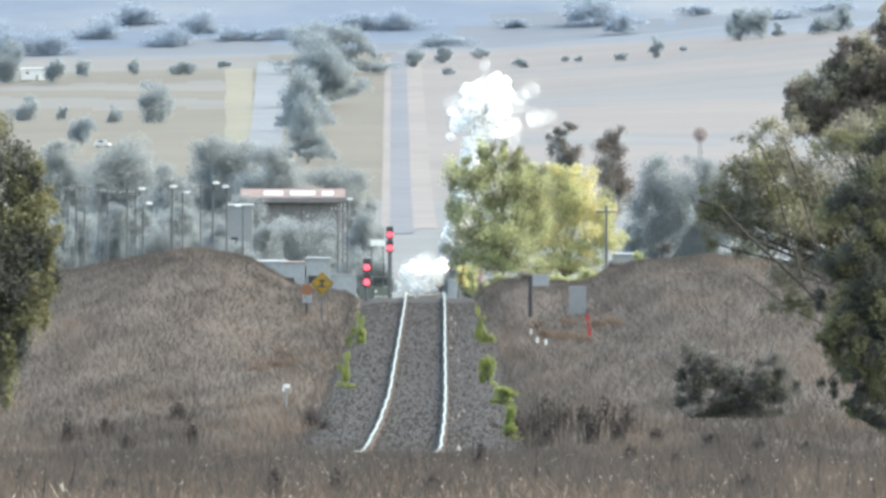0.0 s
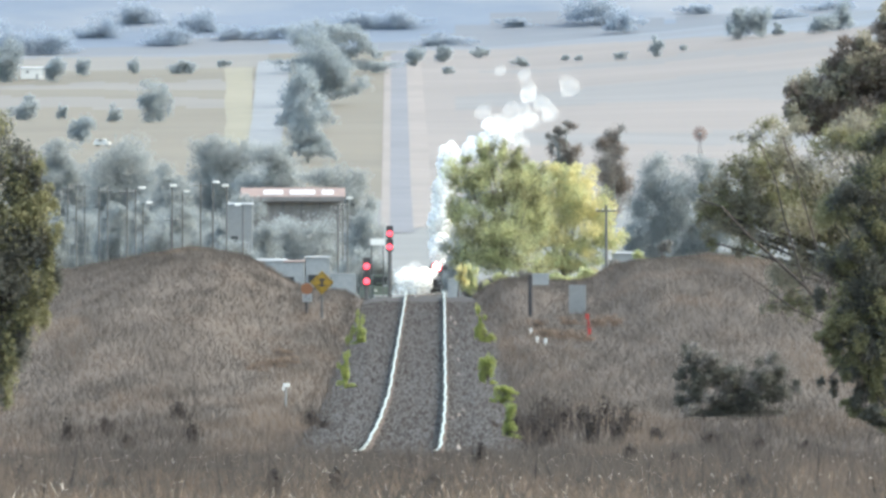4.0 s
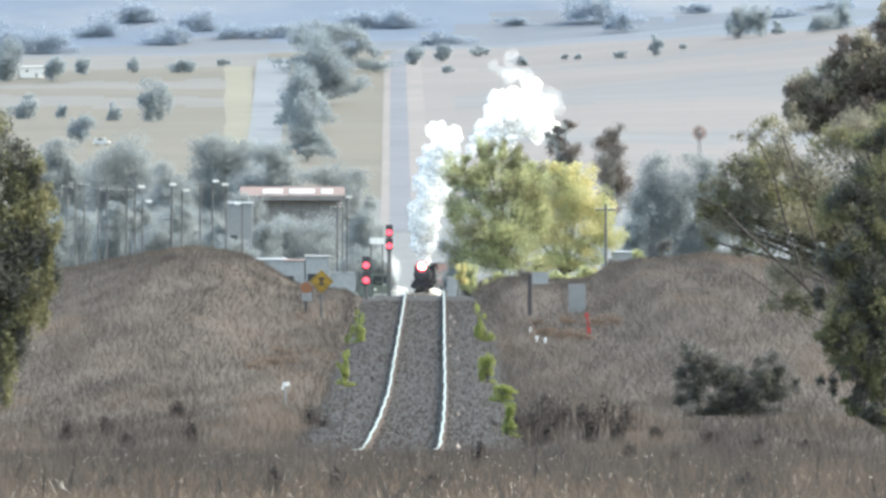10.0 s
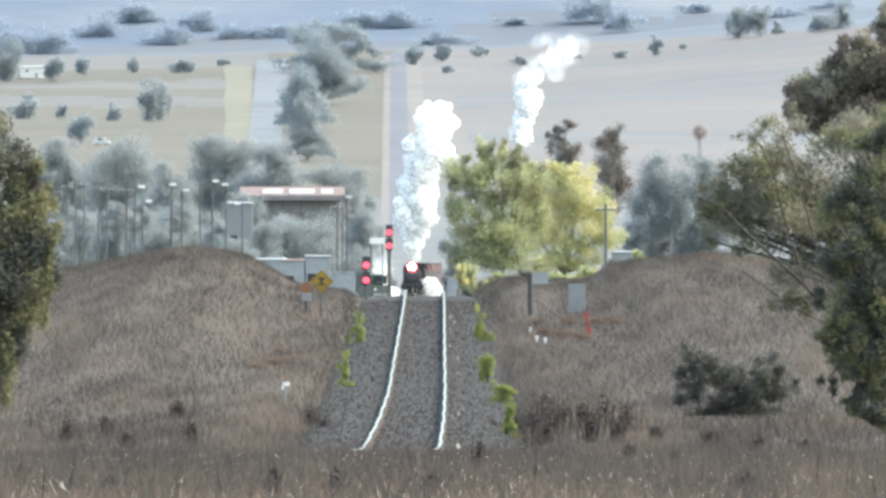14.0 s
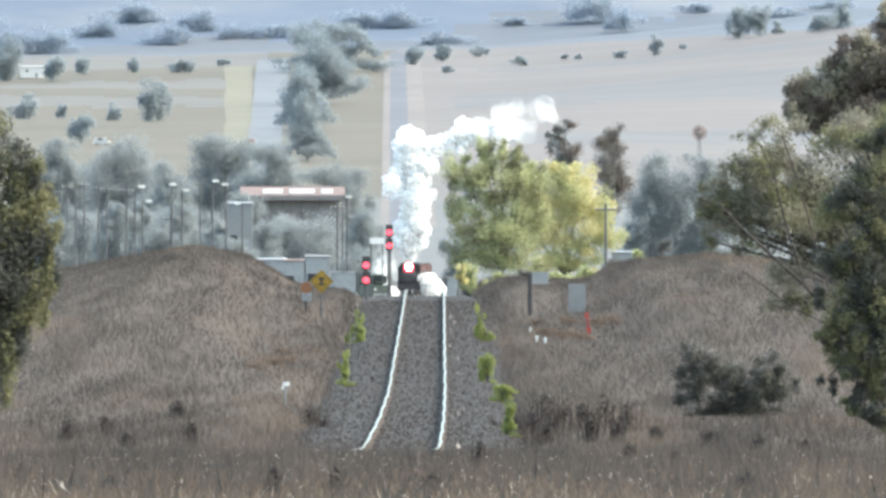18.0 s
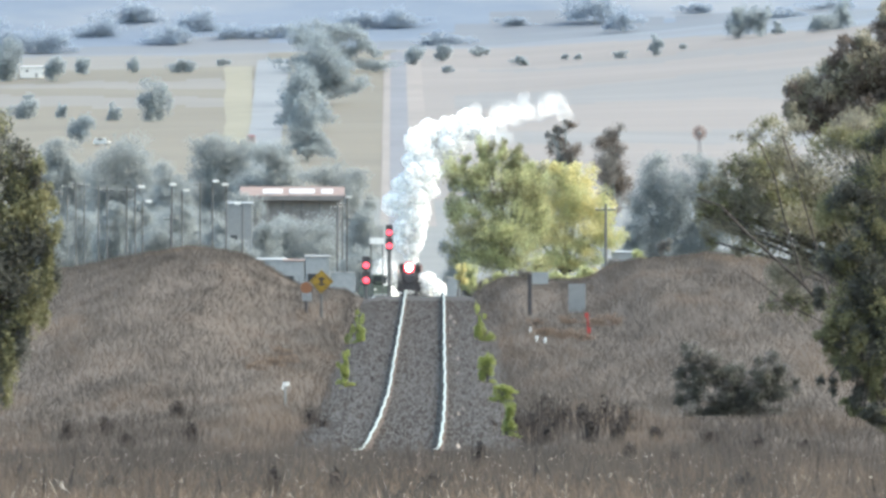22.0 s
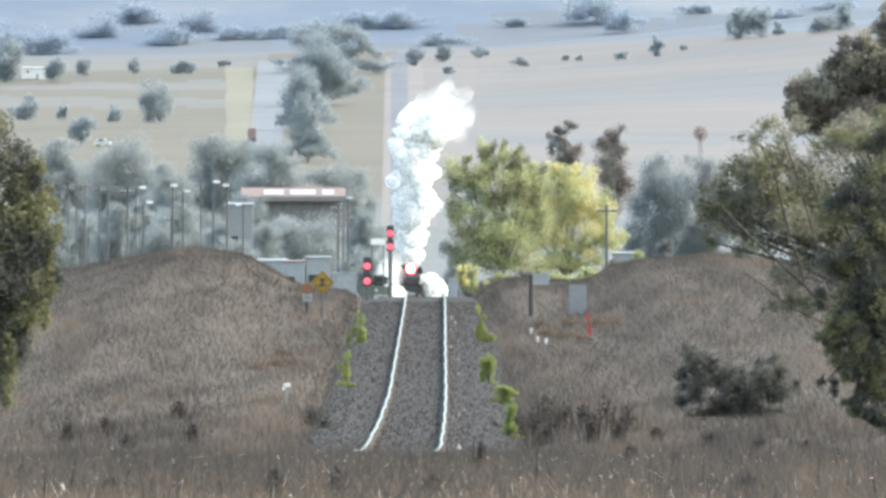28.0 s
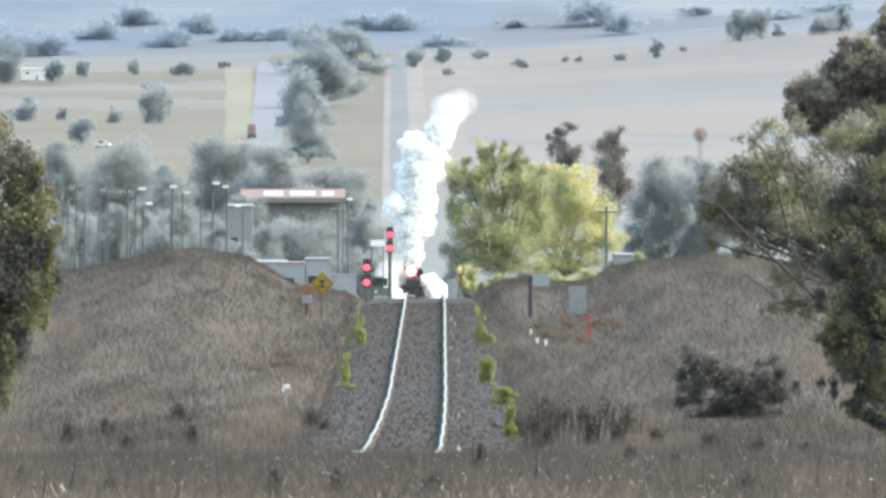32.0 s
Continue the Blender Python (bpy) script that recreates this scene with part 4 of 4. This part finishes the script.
sv = np.stack([sx, sy, sz], -1)[:, None, :] + turned * sr * rng.uniform(.6, 1.4, (n, 4, 1))
sf = (np.arange(n) * 4)[:, None, None] + np.array([[0, 1, 3], [1, 2, 3], [2, 0, 3]])
tagged(from_arrays("ballast_stones", sv.reshape(-1, 3), sf.reshape(-1, 3), M_BALLAST), "loose grey ballast stones along the track", "gravel", kind="stuff")


n = 16
py = np.sqrt(rng.uniform(225 ** 2, 420 ** 2, n))
px = line_x(py) + .753 + rng.uniform(.15, .5, n)
pz = smooth_interp(py, LINE_Y, LINE_Z, np.clip(py * .02, 3, 60)) - .02
pv = np.stack([px, py, pz], -1)[:, None, :] + turned[:n] * rng.uniform(.04, .08, (n, 1, 1)) * rng.uniform(.7, 1.3, (n, 4, 1))
tagged(from_arrays("pale_stones", pv.reshape(-1, 3), ((np.arange(n) * 4)[:, None, None] + np.array([[0, 1, 3], [1, 2, 3], [2, 0, 3]])).reshape(-1, 3), M_STONE),
       "pale larger stones lying beside the rail", "gravel", kind="stuff")


# ---- windmill on the far paddock ----
def windmill(across, up, d):
    u = d / LONG
    x = across * u
    g = float(ground_z(x, d))
    h = EYE + up * u - g
    ob = thing("windmill", "farm windpump on a lattice tower", "windmill", (x, d, g))
    for sx, sy in ((-1, -1), (1, -1), (1, 1), (-1, 1)):
        part("tower_leg", tube(bmesh.new(), (sx * 1.1, sy * 1.1, -.2), (sx * .15, sy * .15, h), .12, .08, 5), M_POLE, ob)
    for k in (.25, .5, .75):
        w = 1.1 - .95 * k
        part("brace", box((w * 2, w * 2, .12), (0, 0, h * k)), M_POLE, ob)
    wheel = part("wheel", drum(.25, .3, (0, -.4, h), "Y"), M_POLE, ob)
    for k in range(12):
        part("blade", box((.5, .05, 1.5), (math.sin(k * .5236) * 1.15, -.45, h + math.cos(k * .5236) * 1.15), 0, None, pose(0, 0, 0, 0, k * 30, 20)), M_PINK, wheel)
    part("tail", box((.06, 1.8, .9), (0, 1.6, h)), M_BARK, ob)
    return ob


windmill(454, 205, 2700)


# ---- the train ----
def locomotive():
    ob = thing("steam_locomotive", "black steam locomotive with a bright headlamp in a red glare ring", "locomotive")
    part("smokebox", drum(1.12, 1.9, (0, 1.6, 2.4), "Y", bevel=.05, seg=32), M_BLACK, ob)
    door = part("smokebox_door", drum(.95, .16, (0, .6, 2.4), "Y", .74, 32), M_BLACK, ob)
    part("door_ring", drum(1.0, .05, (0, .64, 2.4), "Y", 1.0, 32), M_BLACK, door)
    part("handrail", tube(bmesh.new(), (-.6, .5, 2.62), (.6, .5, 2.62), .025, .025), M_STEEL, door)
    part("boiler", drum(.86, 6.4, (0, 5.7, 2.5), "Y", seg=32), M_BLACK, ob)
    part("firebox", box((1.75, 2.4, 1.9), (0, 9.2, 2.35), .4), M_BLACK, ob)
    part("chimney", drum(.33, .75, (0, 1.5, 3.7), "Z", .4, 24), M_BLACK, ob)
    part("chimney_cap", drum(.44, .1, (0, 1.5, 4.1), "Z", .44, 24, bevel=.03), M_BLACK, ob)
    for y in (4.4, 6.6):
        part("dome", drum(.42, .6, (0, y, 3.5), "Z", .3, 24, bevel=.1), M_BLACK, ob)
    cab = part("cab", box((2.8, 1.9, 2.3), (0, 11.0, 2.75), .35), M_BLACK, ob)
    part("cab_roof", box((2.2, 2.4, .16), (0, 11.1, 3.95), .07), M_BLACK, cab)
    for s in (-1, 1):
        part("cab_window", box((.5, .05, .6), (s * .98, 10.03, 3.35), .02), M_GLASS, cab)
        part("running_board", box((.62, 9.2, .07), (s * 1.15, 5.2, 1.72), .02), M_BLACK, ob)
        cyl = part("cylinder", drum(.42, 1.1, (s * 1.08, 1.7, .95), "Y", bevel=.05), M_BLACK, ob)
        part("valve_chest", drum(.24, 1.2, (s * 1.05, 1.7, 1.42), "Y", bevel=.03), M_BLACK, cyl)
        part("buffer", drum(.22, .1, (s * .87, -.45, 1.06), "Y", bevel=.02), M_BLACK, ob)
        part("buffer_stock", drum(.12, .45, (s * .87, -.2, 1.06), "Y"), M_BLACK, ob)
        part("frame", box((.06, 9.5, .7), (s * .55, 5.0, 1.0), .01), M_BLACK, ob)
        part("coupling_rod", box((.06, 4.3, .14), (s * .98, 5.6, .62), .02), M_STEEL, ob)
    part("buffer_beam", box((2.6, .16, .5), (0, .1, 1.1), .03), M_BLACK, ob, "black buffer beam")
    part("coupler", box((.24, .5, .3), (0, -.2, 1.0), .05), M_BLACK, ob)
    pilot = part("cowcatcher", box((2.3, .12, .12), (0, .0, .2), .02), M_BLACK, ob)
    for k in range(7):
        part("bar", tube(bmesh.new(), (-.9 + k * .3, -.05, .2), (-.6 + k * .2, -.12, .85), .04, .04, 6), M_BLACK, pilot)
    lamp = part("headlamp", drum(.40, .5, (0, .75, 3.55), "Y", .36, 24, bevel=.03), M_BLACK, ob)
    part("lamp_glass", drum(.44, .04, (0, .45, 3.55), "Y", .44, 24), M_LAMP, lamp, "glowing white lamp")
    # red glare round the headlamp, added as a glowing disc behind the glass
    part("lamp_glare_ring", drum(.66, .06, (0, .50, 3.50), "Y", .66, 24), M_SIGNAL, lamp, "red ring of glare round the lamp")
    wheels = []
    for y, r in ((1.0, .42), (2.6, .42), (4.1, .78), (5.7, .78), (7.3, .78), (9.6, .5)):
        for s in (-1, 1):
            bm = drum(r, .14, (0, 0, 0), "X", bevel=.03)
            drum(r + .04, .04, (-s * .07, 0, 0), "X", bm=bm)
            w = part("wheel", bm, M_BLACK, ob)
            w.location = (s * .78, y, r)
            hub = part("hub", drum(r * .3, .06, (s * .09, 0, 0), "X"), M_STEEL, w)
            for k in range(6):
                part("spoke", box((.05, .06, r * 1.8), (s * .075, 0, 0), 0, None, pose(0, 0, 0, k * 30)), M_BLACK, w)
            wheels.append((w, r))
    return ob, wheels


def coach(name, label, category, length, high, paint):
    ob = thing(name, label, category)
    part("body", box((2.85, length, high - 1.1), (0, length / 2, 1.1 + (high - 1.1) / 2), .12), paint, ob)
    part("roof", box((2.7, length, .3), (0, length / 2, high + .05), .14), M_BLACK, ob)
    part("underframe", box((2.4, length - .3, .3), (0, length / 2, .92), .03), M_BLACK, ob)
    n = int(length / 2.4)
    for s in (-1, 1):
        for k in range(n):
            part("window", box((.05, 1.1, .8), (s * 1.42, 1.4 + k * 2.3, high * .66), .01), M_GLASS, ob)
        for y in (1.6, 3.6, length - 3.6, length - 1.6):
            part("wheel", drum(.45, .14, (s * .78, y, .45), "X", bevel=.03), M_BLACK, ob)
    part("end_door", box((.8, .05, 1.9), (0, -.02, 2.2), .01), M_BLACK, ob)
    return ob


loco, loco_wheels = locomotive()
tender = coach("tender", "black tender coupled behind the locomotive", "tender", 7.5, 3.2, M_BLACK)
van = coach("luggage_van", "dark maroon van behind the tender", "carriage", 14.0, 3.7, M_MAROON)
carriage = coach("carriage", "dark maroon passenger carriage", "carriage", 20.0, 3.8, M_MAROON)
carriage_two = coach("carriage", "dark maroon passenger carriage", "carriage", 20.0, 3.8, M_MAROON)


def rail_top(y):
    return float(smooth_interp(np.asarray([float(y)]), LINE_Y, LINE_Z, np.clip(np.asarray([float(y)]) * .02, 3, 60))[0]) + .2


def engine_y(t):
    """Distance of the engine's front: it runs at walking-up speed out of the curve."""
    return 1600 - 9.7 * t


def on_line(y, length=8.0):
    """The pose of a vehicle whose front stands at y, with its length behind."""
    xa, xb = float(line_x(np.asarray([float(y)]))[0]), float(line_x(np.asarray([float(y + length)]))[0])
    return pose(xa, y, rail_top(y), math.degrees(math.atan2(rail_top(y + length) - rail_top(y), length)), 0, -math.degrees(math.atan2(xb - xa, length)))


# ---- steam ----
def puff_mesh(seed, vapour):
    """A billow of several lobes in one skin: the outermost lobe in each direction, roughened."""
    bm = bmesh.new()
    pick = random.Random(seed)
    lobes = [(Vector((0, 0, 0)), .62)]
    for _ in range(9):
        way = Vector((pick.gauss(0, 1), pick.gauss(0, 1), pick.gauss(0, 1))).normalized()
        lobes.append((way * pick.uniform(.42, .7), pick.uniform(.3, .48)))
    bmesh.ops.create_icosphere(bm, subdivisions=4, radius=1.0)
    off = Vector((seed * 7.3, seed * 3.1, seed * 1.7))
    for v in bm.verts:
        d = v.co.normalized()
        reach = .5
        for c, r in lobes:
            along = d.dot(c)
            rest = r * r - c.length_squared + along * along
            if rest > 0 and along > -r:
                reach = max(reach, along + math.sqrt(rest))
        v.co = d * reach * (1 + .16 * noise.noise(d * 3 + off) + .12 * noise.noise(d * 7 + off))
    data = bpy.data.meshes.new("steam_puff")
    bm.to_mesh(data)
    bm.free()
    data.materials.append(vapour)
    data.polygons.foreach_set("use_smooth", [True] * len(data.polygons))
    return data


PUFFS = [puff_mesh(k, M_STEAM) for k in range(8)]
THIN_PUFFS = [puff_mesh(k + 20, M_STEAM_THIN) for k in range(4)]
# the plume by time: its column and the column's top, then the root, arm and tip of the cloud that drifts off it, each (seconds, across, up, half width)
COLUMN = [(0, 45, 100, 24), (2, 25, 100, 16), (3, 6, 100, 14), (6, -12, 80, 14), (9, -24, 80, 26), (11, -30, 95, 32), (13, -38, 115, 34), (14, -42, 120, 34), (17, -48, 85, 36), (21, -52, 90, 36),
          (23, -52, 90, 40), (25, -54, 105, 44), (28, -52, 100, 38), (30, -46, 95, 36), (32, -52, 85, 38)]
TOP = [(0, 50, 180, 28), (2, 25, 175, 20), (3, 18, 165, 18), (6, 8, 160, 20), (9, 5, 168, 34), (11, 5, 195, 40), (13, -15, 228, 40), (14, -18, 235, 36), (17, -50, 185, 44), (21, -54, 195, 43),
       (23, -12, 200, 44), (25, -28, 205, 48), (28, -44, 200, 46), (30, -28, 172, 38), (32, -40, 178, 40)]
ROOT = [(0, 50, 240, 48), (1, 55, 262, 48), (2, 30, 172, 22), (3, 30, 175, 20), (6, 85, 185, 26), (9, 85, 190, 36), (11, 85, 195, 32), (13, 95, 195, 20), (14, 140, 200, 12), (17, 0, 190, 28), (21, -10, 195, 30),
        (23, 5, 205, 34), (25, -2, 208, 42), (28, -42, 205, 40), (30, -14, 186, 26), (32, -12, 200, 16)]
ARM = [(0, 80, 262, 54), (1, 88, 285, 52), (2, 90, 192, 26), (3, 90, 190, 24), (6, 118, 200, 40), (9, 130, 230, 54), (11, 150, 255, 46), (13, 130, 270, 26), (14, 150, 300, 16), (17, 85, 205, 26), (21, 80, 212, 24),
       (23, 22, 212, 30), (25, 14, 218, 36), (28, -25, 220, 36), (30, -2, 205, 20), (32, 4, 228, 11)]
TIP = [(0, 150, 235, 50), (1, 190, 240, 50), (2, 150, 305, 70), (3, 180, 330, 70), (5.4, 150, 220, 50), (6, 138, 216, 46), (9, 148, 282, 52), (11, 170, 338, 36), (13, 198, 366, 34), (14, 222, 362, 24), (17, 168, 246, 18), (21, 190, 246, 18),
       (23, 215, 268, 12), (25, 70, 236, 16), (28, 36, 275, 26), (30, 10, 226, 11), (32, 15, 262, 10)]


def plume(t, s):
    """Centre and half width at the share s of the plume's length."""
    d = engine_y(t) + 2
    foot = float(line_x(np.asarray([d]))[0]) * LONG / d
    lines, s = ((COLUMN, TOP), s * 2) if s < .5 else ((ROOT, ARM, TIP), s * 2 - 1)
    row = [[np.interp(t, [r[0] for r in line], [r[j] for r in line]) for j in (1, 2, 3)] for line in lines]
    row = [(foot, -12, 17)] + row if len(row) == 2 else row
    return [float(np.interp(s * 2, range(3), [r[j] for r in row])) for j in range(3)]


# small puffs near the chimney, large billows above, thin torn vapour towards the tip
puffs = []
for i in range(232):
    low, high, span, sizes = (.0, .2, 4.0, (.75, 1.15)) if i < 50 else (.1, .499, 8.0, (1.2, 1.8)) if i < 130 else (.5, 1.0, 9.0, (.85, 1.6))
    torn = i >= 130 and i % 4 == 1
    low, high = (.7, 1.0) if torn else (low, .8) if i >= 130 else (low, high)
    data = THIN_PUFFS[i % 4] if torn else PUFFS[i % 8]
    ob = new("steam_puff", data)
    r = random.uniform(*sizes)
    ob.scale = (r * random.uniform(.85, 1.2), r, r * random.uniform(.85, 1.15))
    tagged(ob, "thin torn vapour trailing off the locomotive's plume" if torn else "white puff of steam in the locomotive's plume", "steam", "steam plume")
    puffs.append((ob, low, high, span, random.uniform(0, 1), random.uniform(0, 6.28), random.uniform(0, 1) ** .55, random.uniform(-1, 1), r))
# steam from the cylinder cocks: first drifting ahead of the engine, later beside it
side_puffs = []
for i in range(32):
    ahead, thin = i < 11, 11 <= i < 19
    ob = new("steam_puff", THIN_PUFFS[i % 4] if thin else PUFFS[i % 8])
    r = random.uniform(1.2, 1.9) if i < 19 else random.uniform(1.05, 1.6)
    ob.scale = (r, r, r)
    tagged(ob, "thin vapour lingering beside the locomotive" if thin else "white puff of steam beside the cylinders", "steam", "cylinder steam")
    side_puffs.append((ob, ahead, thin, i, random.uniform(-1, 1), random.uniform(-1, 1)))


# ---- far truck, bird ----
# truck paint greyed and lightened to include distance haze
M_TRUCK = material("hazed_truck_paint", (0.17, 0.13, 0.135), (0.21, 0.16, 0.165), 1.0, rough=0.5)


def far_truck():
    ob = thing("truck", "dark truck with a red cab roof driving up the road", "truck")
    part("trailer", box((2.5, 9, 2.9), (0, 5.2, 2.55), .06), M_TRUCK, ob)
    part("cab", box((2.45, 2.2, 2.7), (0, 11.3, 2.2), .15), M_TRUCK, ob)
    part("roof_fairing", box((2.3, 1.4, .8), (0, 10.9, 3.9), .2), M_RED, ob)
    part("bumper", box((2.4, .15, .3), (0, .7, .75), .03), M_BLACK, ob)
    for s in (-1, 1):
        part("tail_light", box((.3, .06, .2), (s * .95, .66, 1.0), .02), M_RED, ob)
        for y in (2.0, 3.3, 9.5, 11.6):
            part("wheel", drum(.5, .3, (s * 1.05, y, .5), "X", bevel=.05), M_TYRE, ob)
    return ob


truck = far_truck()


def white_bird():
    ob = thing("white_bird", "white cockatoo flying low across the line", "bird")
    bm = bmesh.new()
    bmesh.ops.create_uvsphere(bm, u_segments=14, v_segments=10, radius=1, matrix=Matrix.Diagonal((.19, .075, .075, 1)))
    part("body", bm, M_WHITE, ob, smooth=True)
    bm = bmesh.new()
    bmesh.ops.create_uvsphere(bm, u_segments=12, v_segments=8, radius=1, matrix=Matrix.Translation((.2, 0, .05)) @ Matrix.Diagonal((.06, .05, .055, 1)))
    head = part("head", bm, M_WHITE, ob, smooth=True)
    part("beak", drum(.02, .05, (.27, 0, .04), "X", .004, 8), M_BLACK, head)
    part("tail", box((.16, .1, .015), (-.24, 0, 0), .005), M_WHITE, ob)
    wings = []
    for s in (-1, 1):
        bm = box((.16, .4, .014), (0, s * .21, 0), .005)
        for v in bm.verts:
            if abs(v.co.y) > .2:
                v.co.x = v.co.x * .5 - .03
        w = part("wing", bm, M_WHITE, ob)
        w.location = (.02, s * .05, .05)
        wings.append((w, s))
    return ob, wings


bird, bird_wings = white_bird()


def motions():
    steps = [k * 2.0 for k in range(17)]
    tail = 12.6
    for ob, back, length in ((loco, 0, 8), (tender, tail, 6), (van, tail + 8.2, 11), (carriage, tail + 23, 17), (carriage_two, tail + 43.8, 17)):
        walk(ob, [(t, on_line(engine_y(t) + back, length)) for t in steps])
    for w, r in loco_wheels:
        x, y, z = w.location
        turn = 9.7 / r
        # each wheel turns with the ground it covers, keyed every tenth of a second
        walk(w, [(k * .1, Matrix.Translation((x, y, z)) @ Matrix.Rotation(-turn * k * .1, 4, "X")) for k in range(321)])
    for ob, low, high, span, phase, ang, rad, deep, r in puffs:
        rows = []
        for k in range(65):
            t = k * .5
            q = (t / span + phase) % 1.0
            # rises through its part of the plume, then sinks back through the core
            share, core = (q / .92, 1.0) if q < .92 else ((1 - q) / .08, .0)
            ss = low + (high - low) * share
            cx, cy, w = plume(t, ss)
            d = engine_y(t) + 2
            w += 12 if low > .6 else 0
            w = max(0, w * np.interp(t, [0, 8, 10, 14, 18], [1, 1.05, 1.2, 1.2, 1.06]) - r * 7) * core * (1 + .35 * math.sin(ss * 26 - t * 1.1))
            cx, cy = cx + 9 * ss * math.sin(ss * 31 - t * 1.3), cy + 6 * ss * math.sin(ss * 27 - t * 1.7 + 2)
            p = sight(cx + w * rad * math.cos(ang + share), cy + w * rad * math.sin(ang + share), d + 2 + deep * max(1.0, w * .05))
            rows.append((t, Matrix.Translation(p) @ pose(0, 0, 0, 10 * deep * share, 0, math.degrees(ang) + 25 * share)))
        walk(ob, rows)
    for ob, ahead, thin, i, a, b in side_puffs:
        rows = []
        for k in range(33):
            t = float(k)
            d = engine_y(t) - 1.5 if ahead or thin else engine_y(t) + 3
            ex = float(line_x(np.asarray([d]))[0]) * LONG / d
            wob = 4 * math.sin(t * 1.3 + i)
            if ahead or thin:
                # ahead of the engine: the dense puffs spread and sink, thin vapour stays beside it
                fade = min(1, max(0, (t - 4) / 6))
                x = np.interp(t, [0, 3, 6, 9, 13, 24, 28], [-48, -60, -72, -92, -112, -106, -98])
                x += a * (46 - np.interp(t, [0, 3, 6], [0, 16, 18]) - 16 * fade) + wob
                y = np.interp(t, [0, 3, 6], [-46, -62, -54]) + b * np.interp(t, [0, 3, 6], [26, 16, 24]) - (fade * 45 if ahead else 0)
            else:
                grow = min(1, max(0, (t - 8) / 8))
                x = ex + 6 + (35 + a * 13) * grow + wob * .5
                y = -92 + (23 + b * 14) * grow + wob * .4
            rows.append((t, Matrix.Translation(sight(x, y, d)) @ pose(0, 0, 0, 0, 0, 20 * a + 3 * t)))
        walk(ob, rows)
    rows = []
    for t in (0, 8, 16, 24, 28, 32):
        d = 3390 + (t - 25.5) * 9.5
        x = -340 * d / LONG
        rows.append((t, Matrix.Translation((x, d, float(ground_z(x, d)) + .2))))
    walk(truck, rows)
    fly = [(0, -150, -125), (20.2, -150, -115), (20.5, -133, -96), (21.2, -22, -84), (21.5, 48, -90), (21.7, 76, -92), (22.3, 100, -150), (26.8, -100, -150),
           (27.4, -128, -96), (27.7, -120, -90), (28.6, -130, -110), (29.6, -126, -98), (30.0, -118, -88), (30.4, -110, -110), (32, -90, -140)]
    walk(bird, [(t, Matrix.Translation(sight(a, up, 500))) for t, a, up in fly])
    for w, s in bird_wings:
        x, y, z = w.location
        walk(w, [(k * .1, Matrix.Translation((x, y, z)) @ Matrix.Rotation(s * .6 * math.sin(k * 2.4), 4, "X")) for k in range(321)])


# ---- sleepers ----
bm = box((2.4, .23, .12), (0, 0, 0), .02)
sleeper_data = bpy.data.meshes.new("sleeper")
bm.to_mesh(sleeper_data)
bm.free()
sleeper_data.materials.append(M_SLEEPER)
for k in range(300):
    y = 250 + k * .62
    ob = new("sleeper", sleeper_data)
    ob.parent = track
    ob.location = (float(line_x(y)), y, rail_top(y) - .2 - .115)

motions()
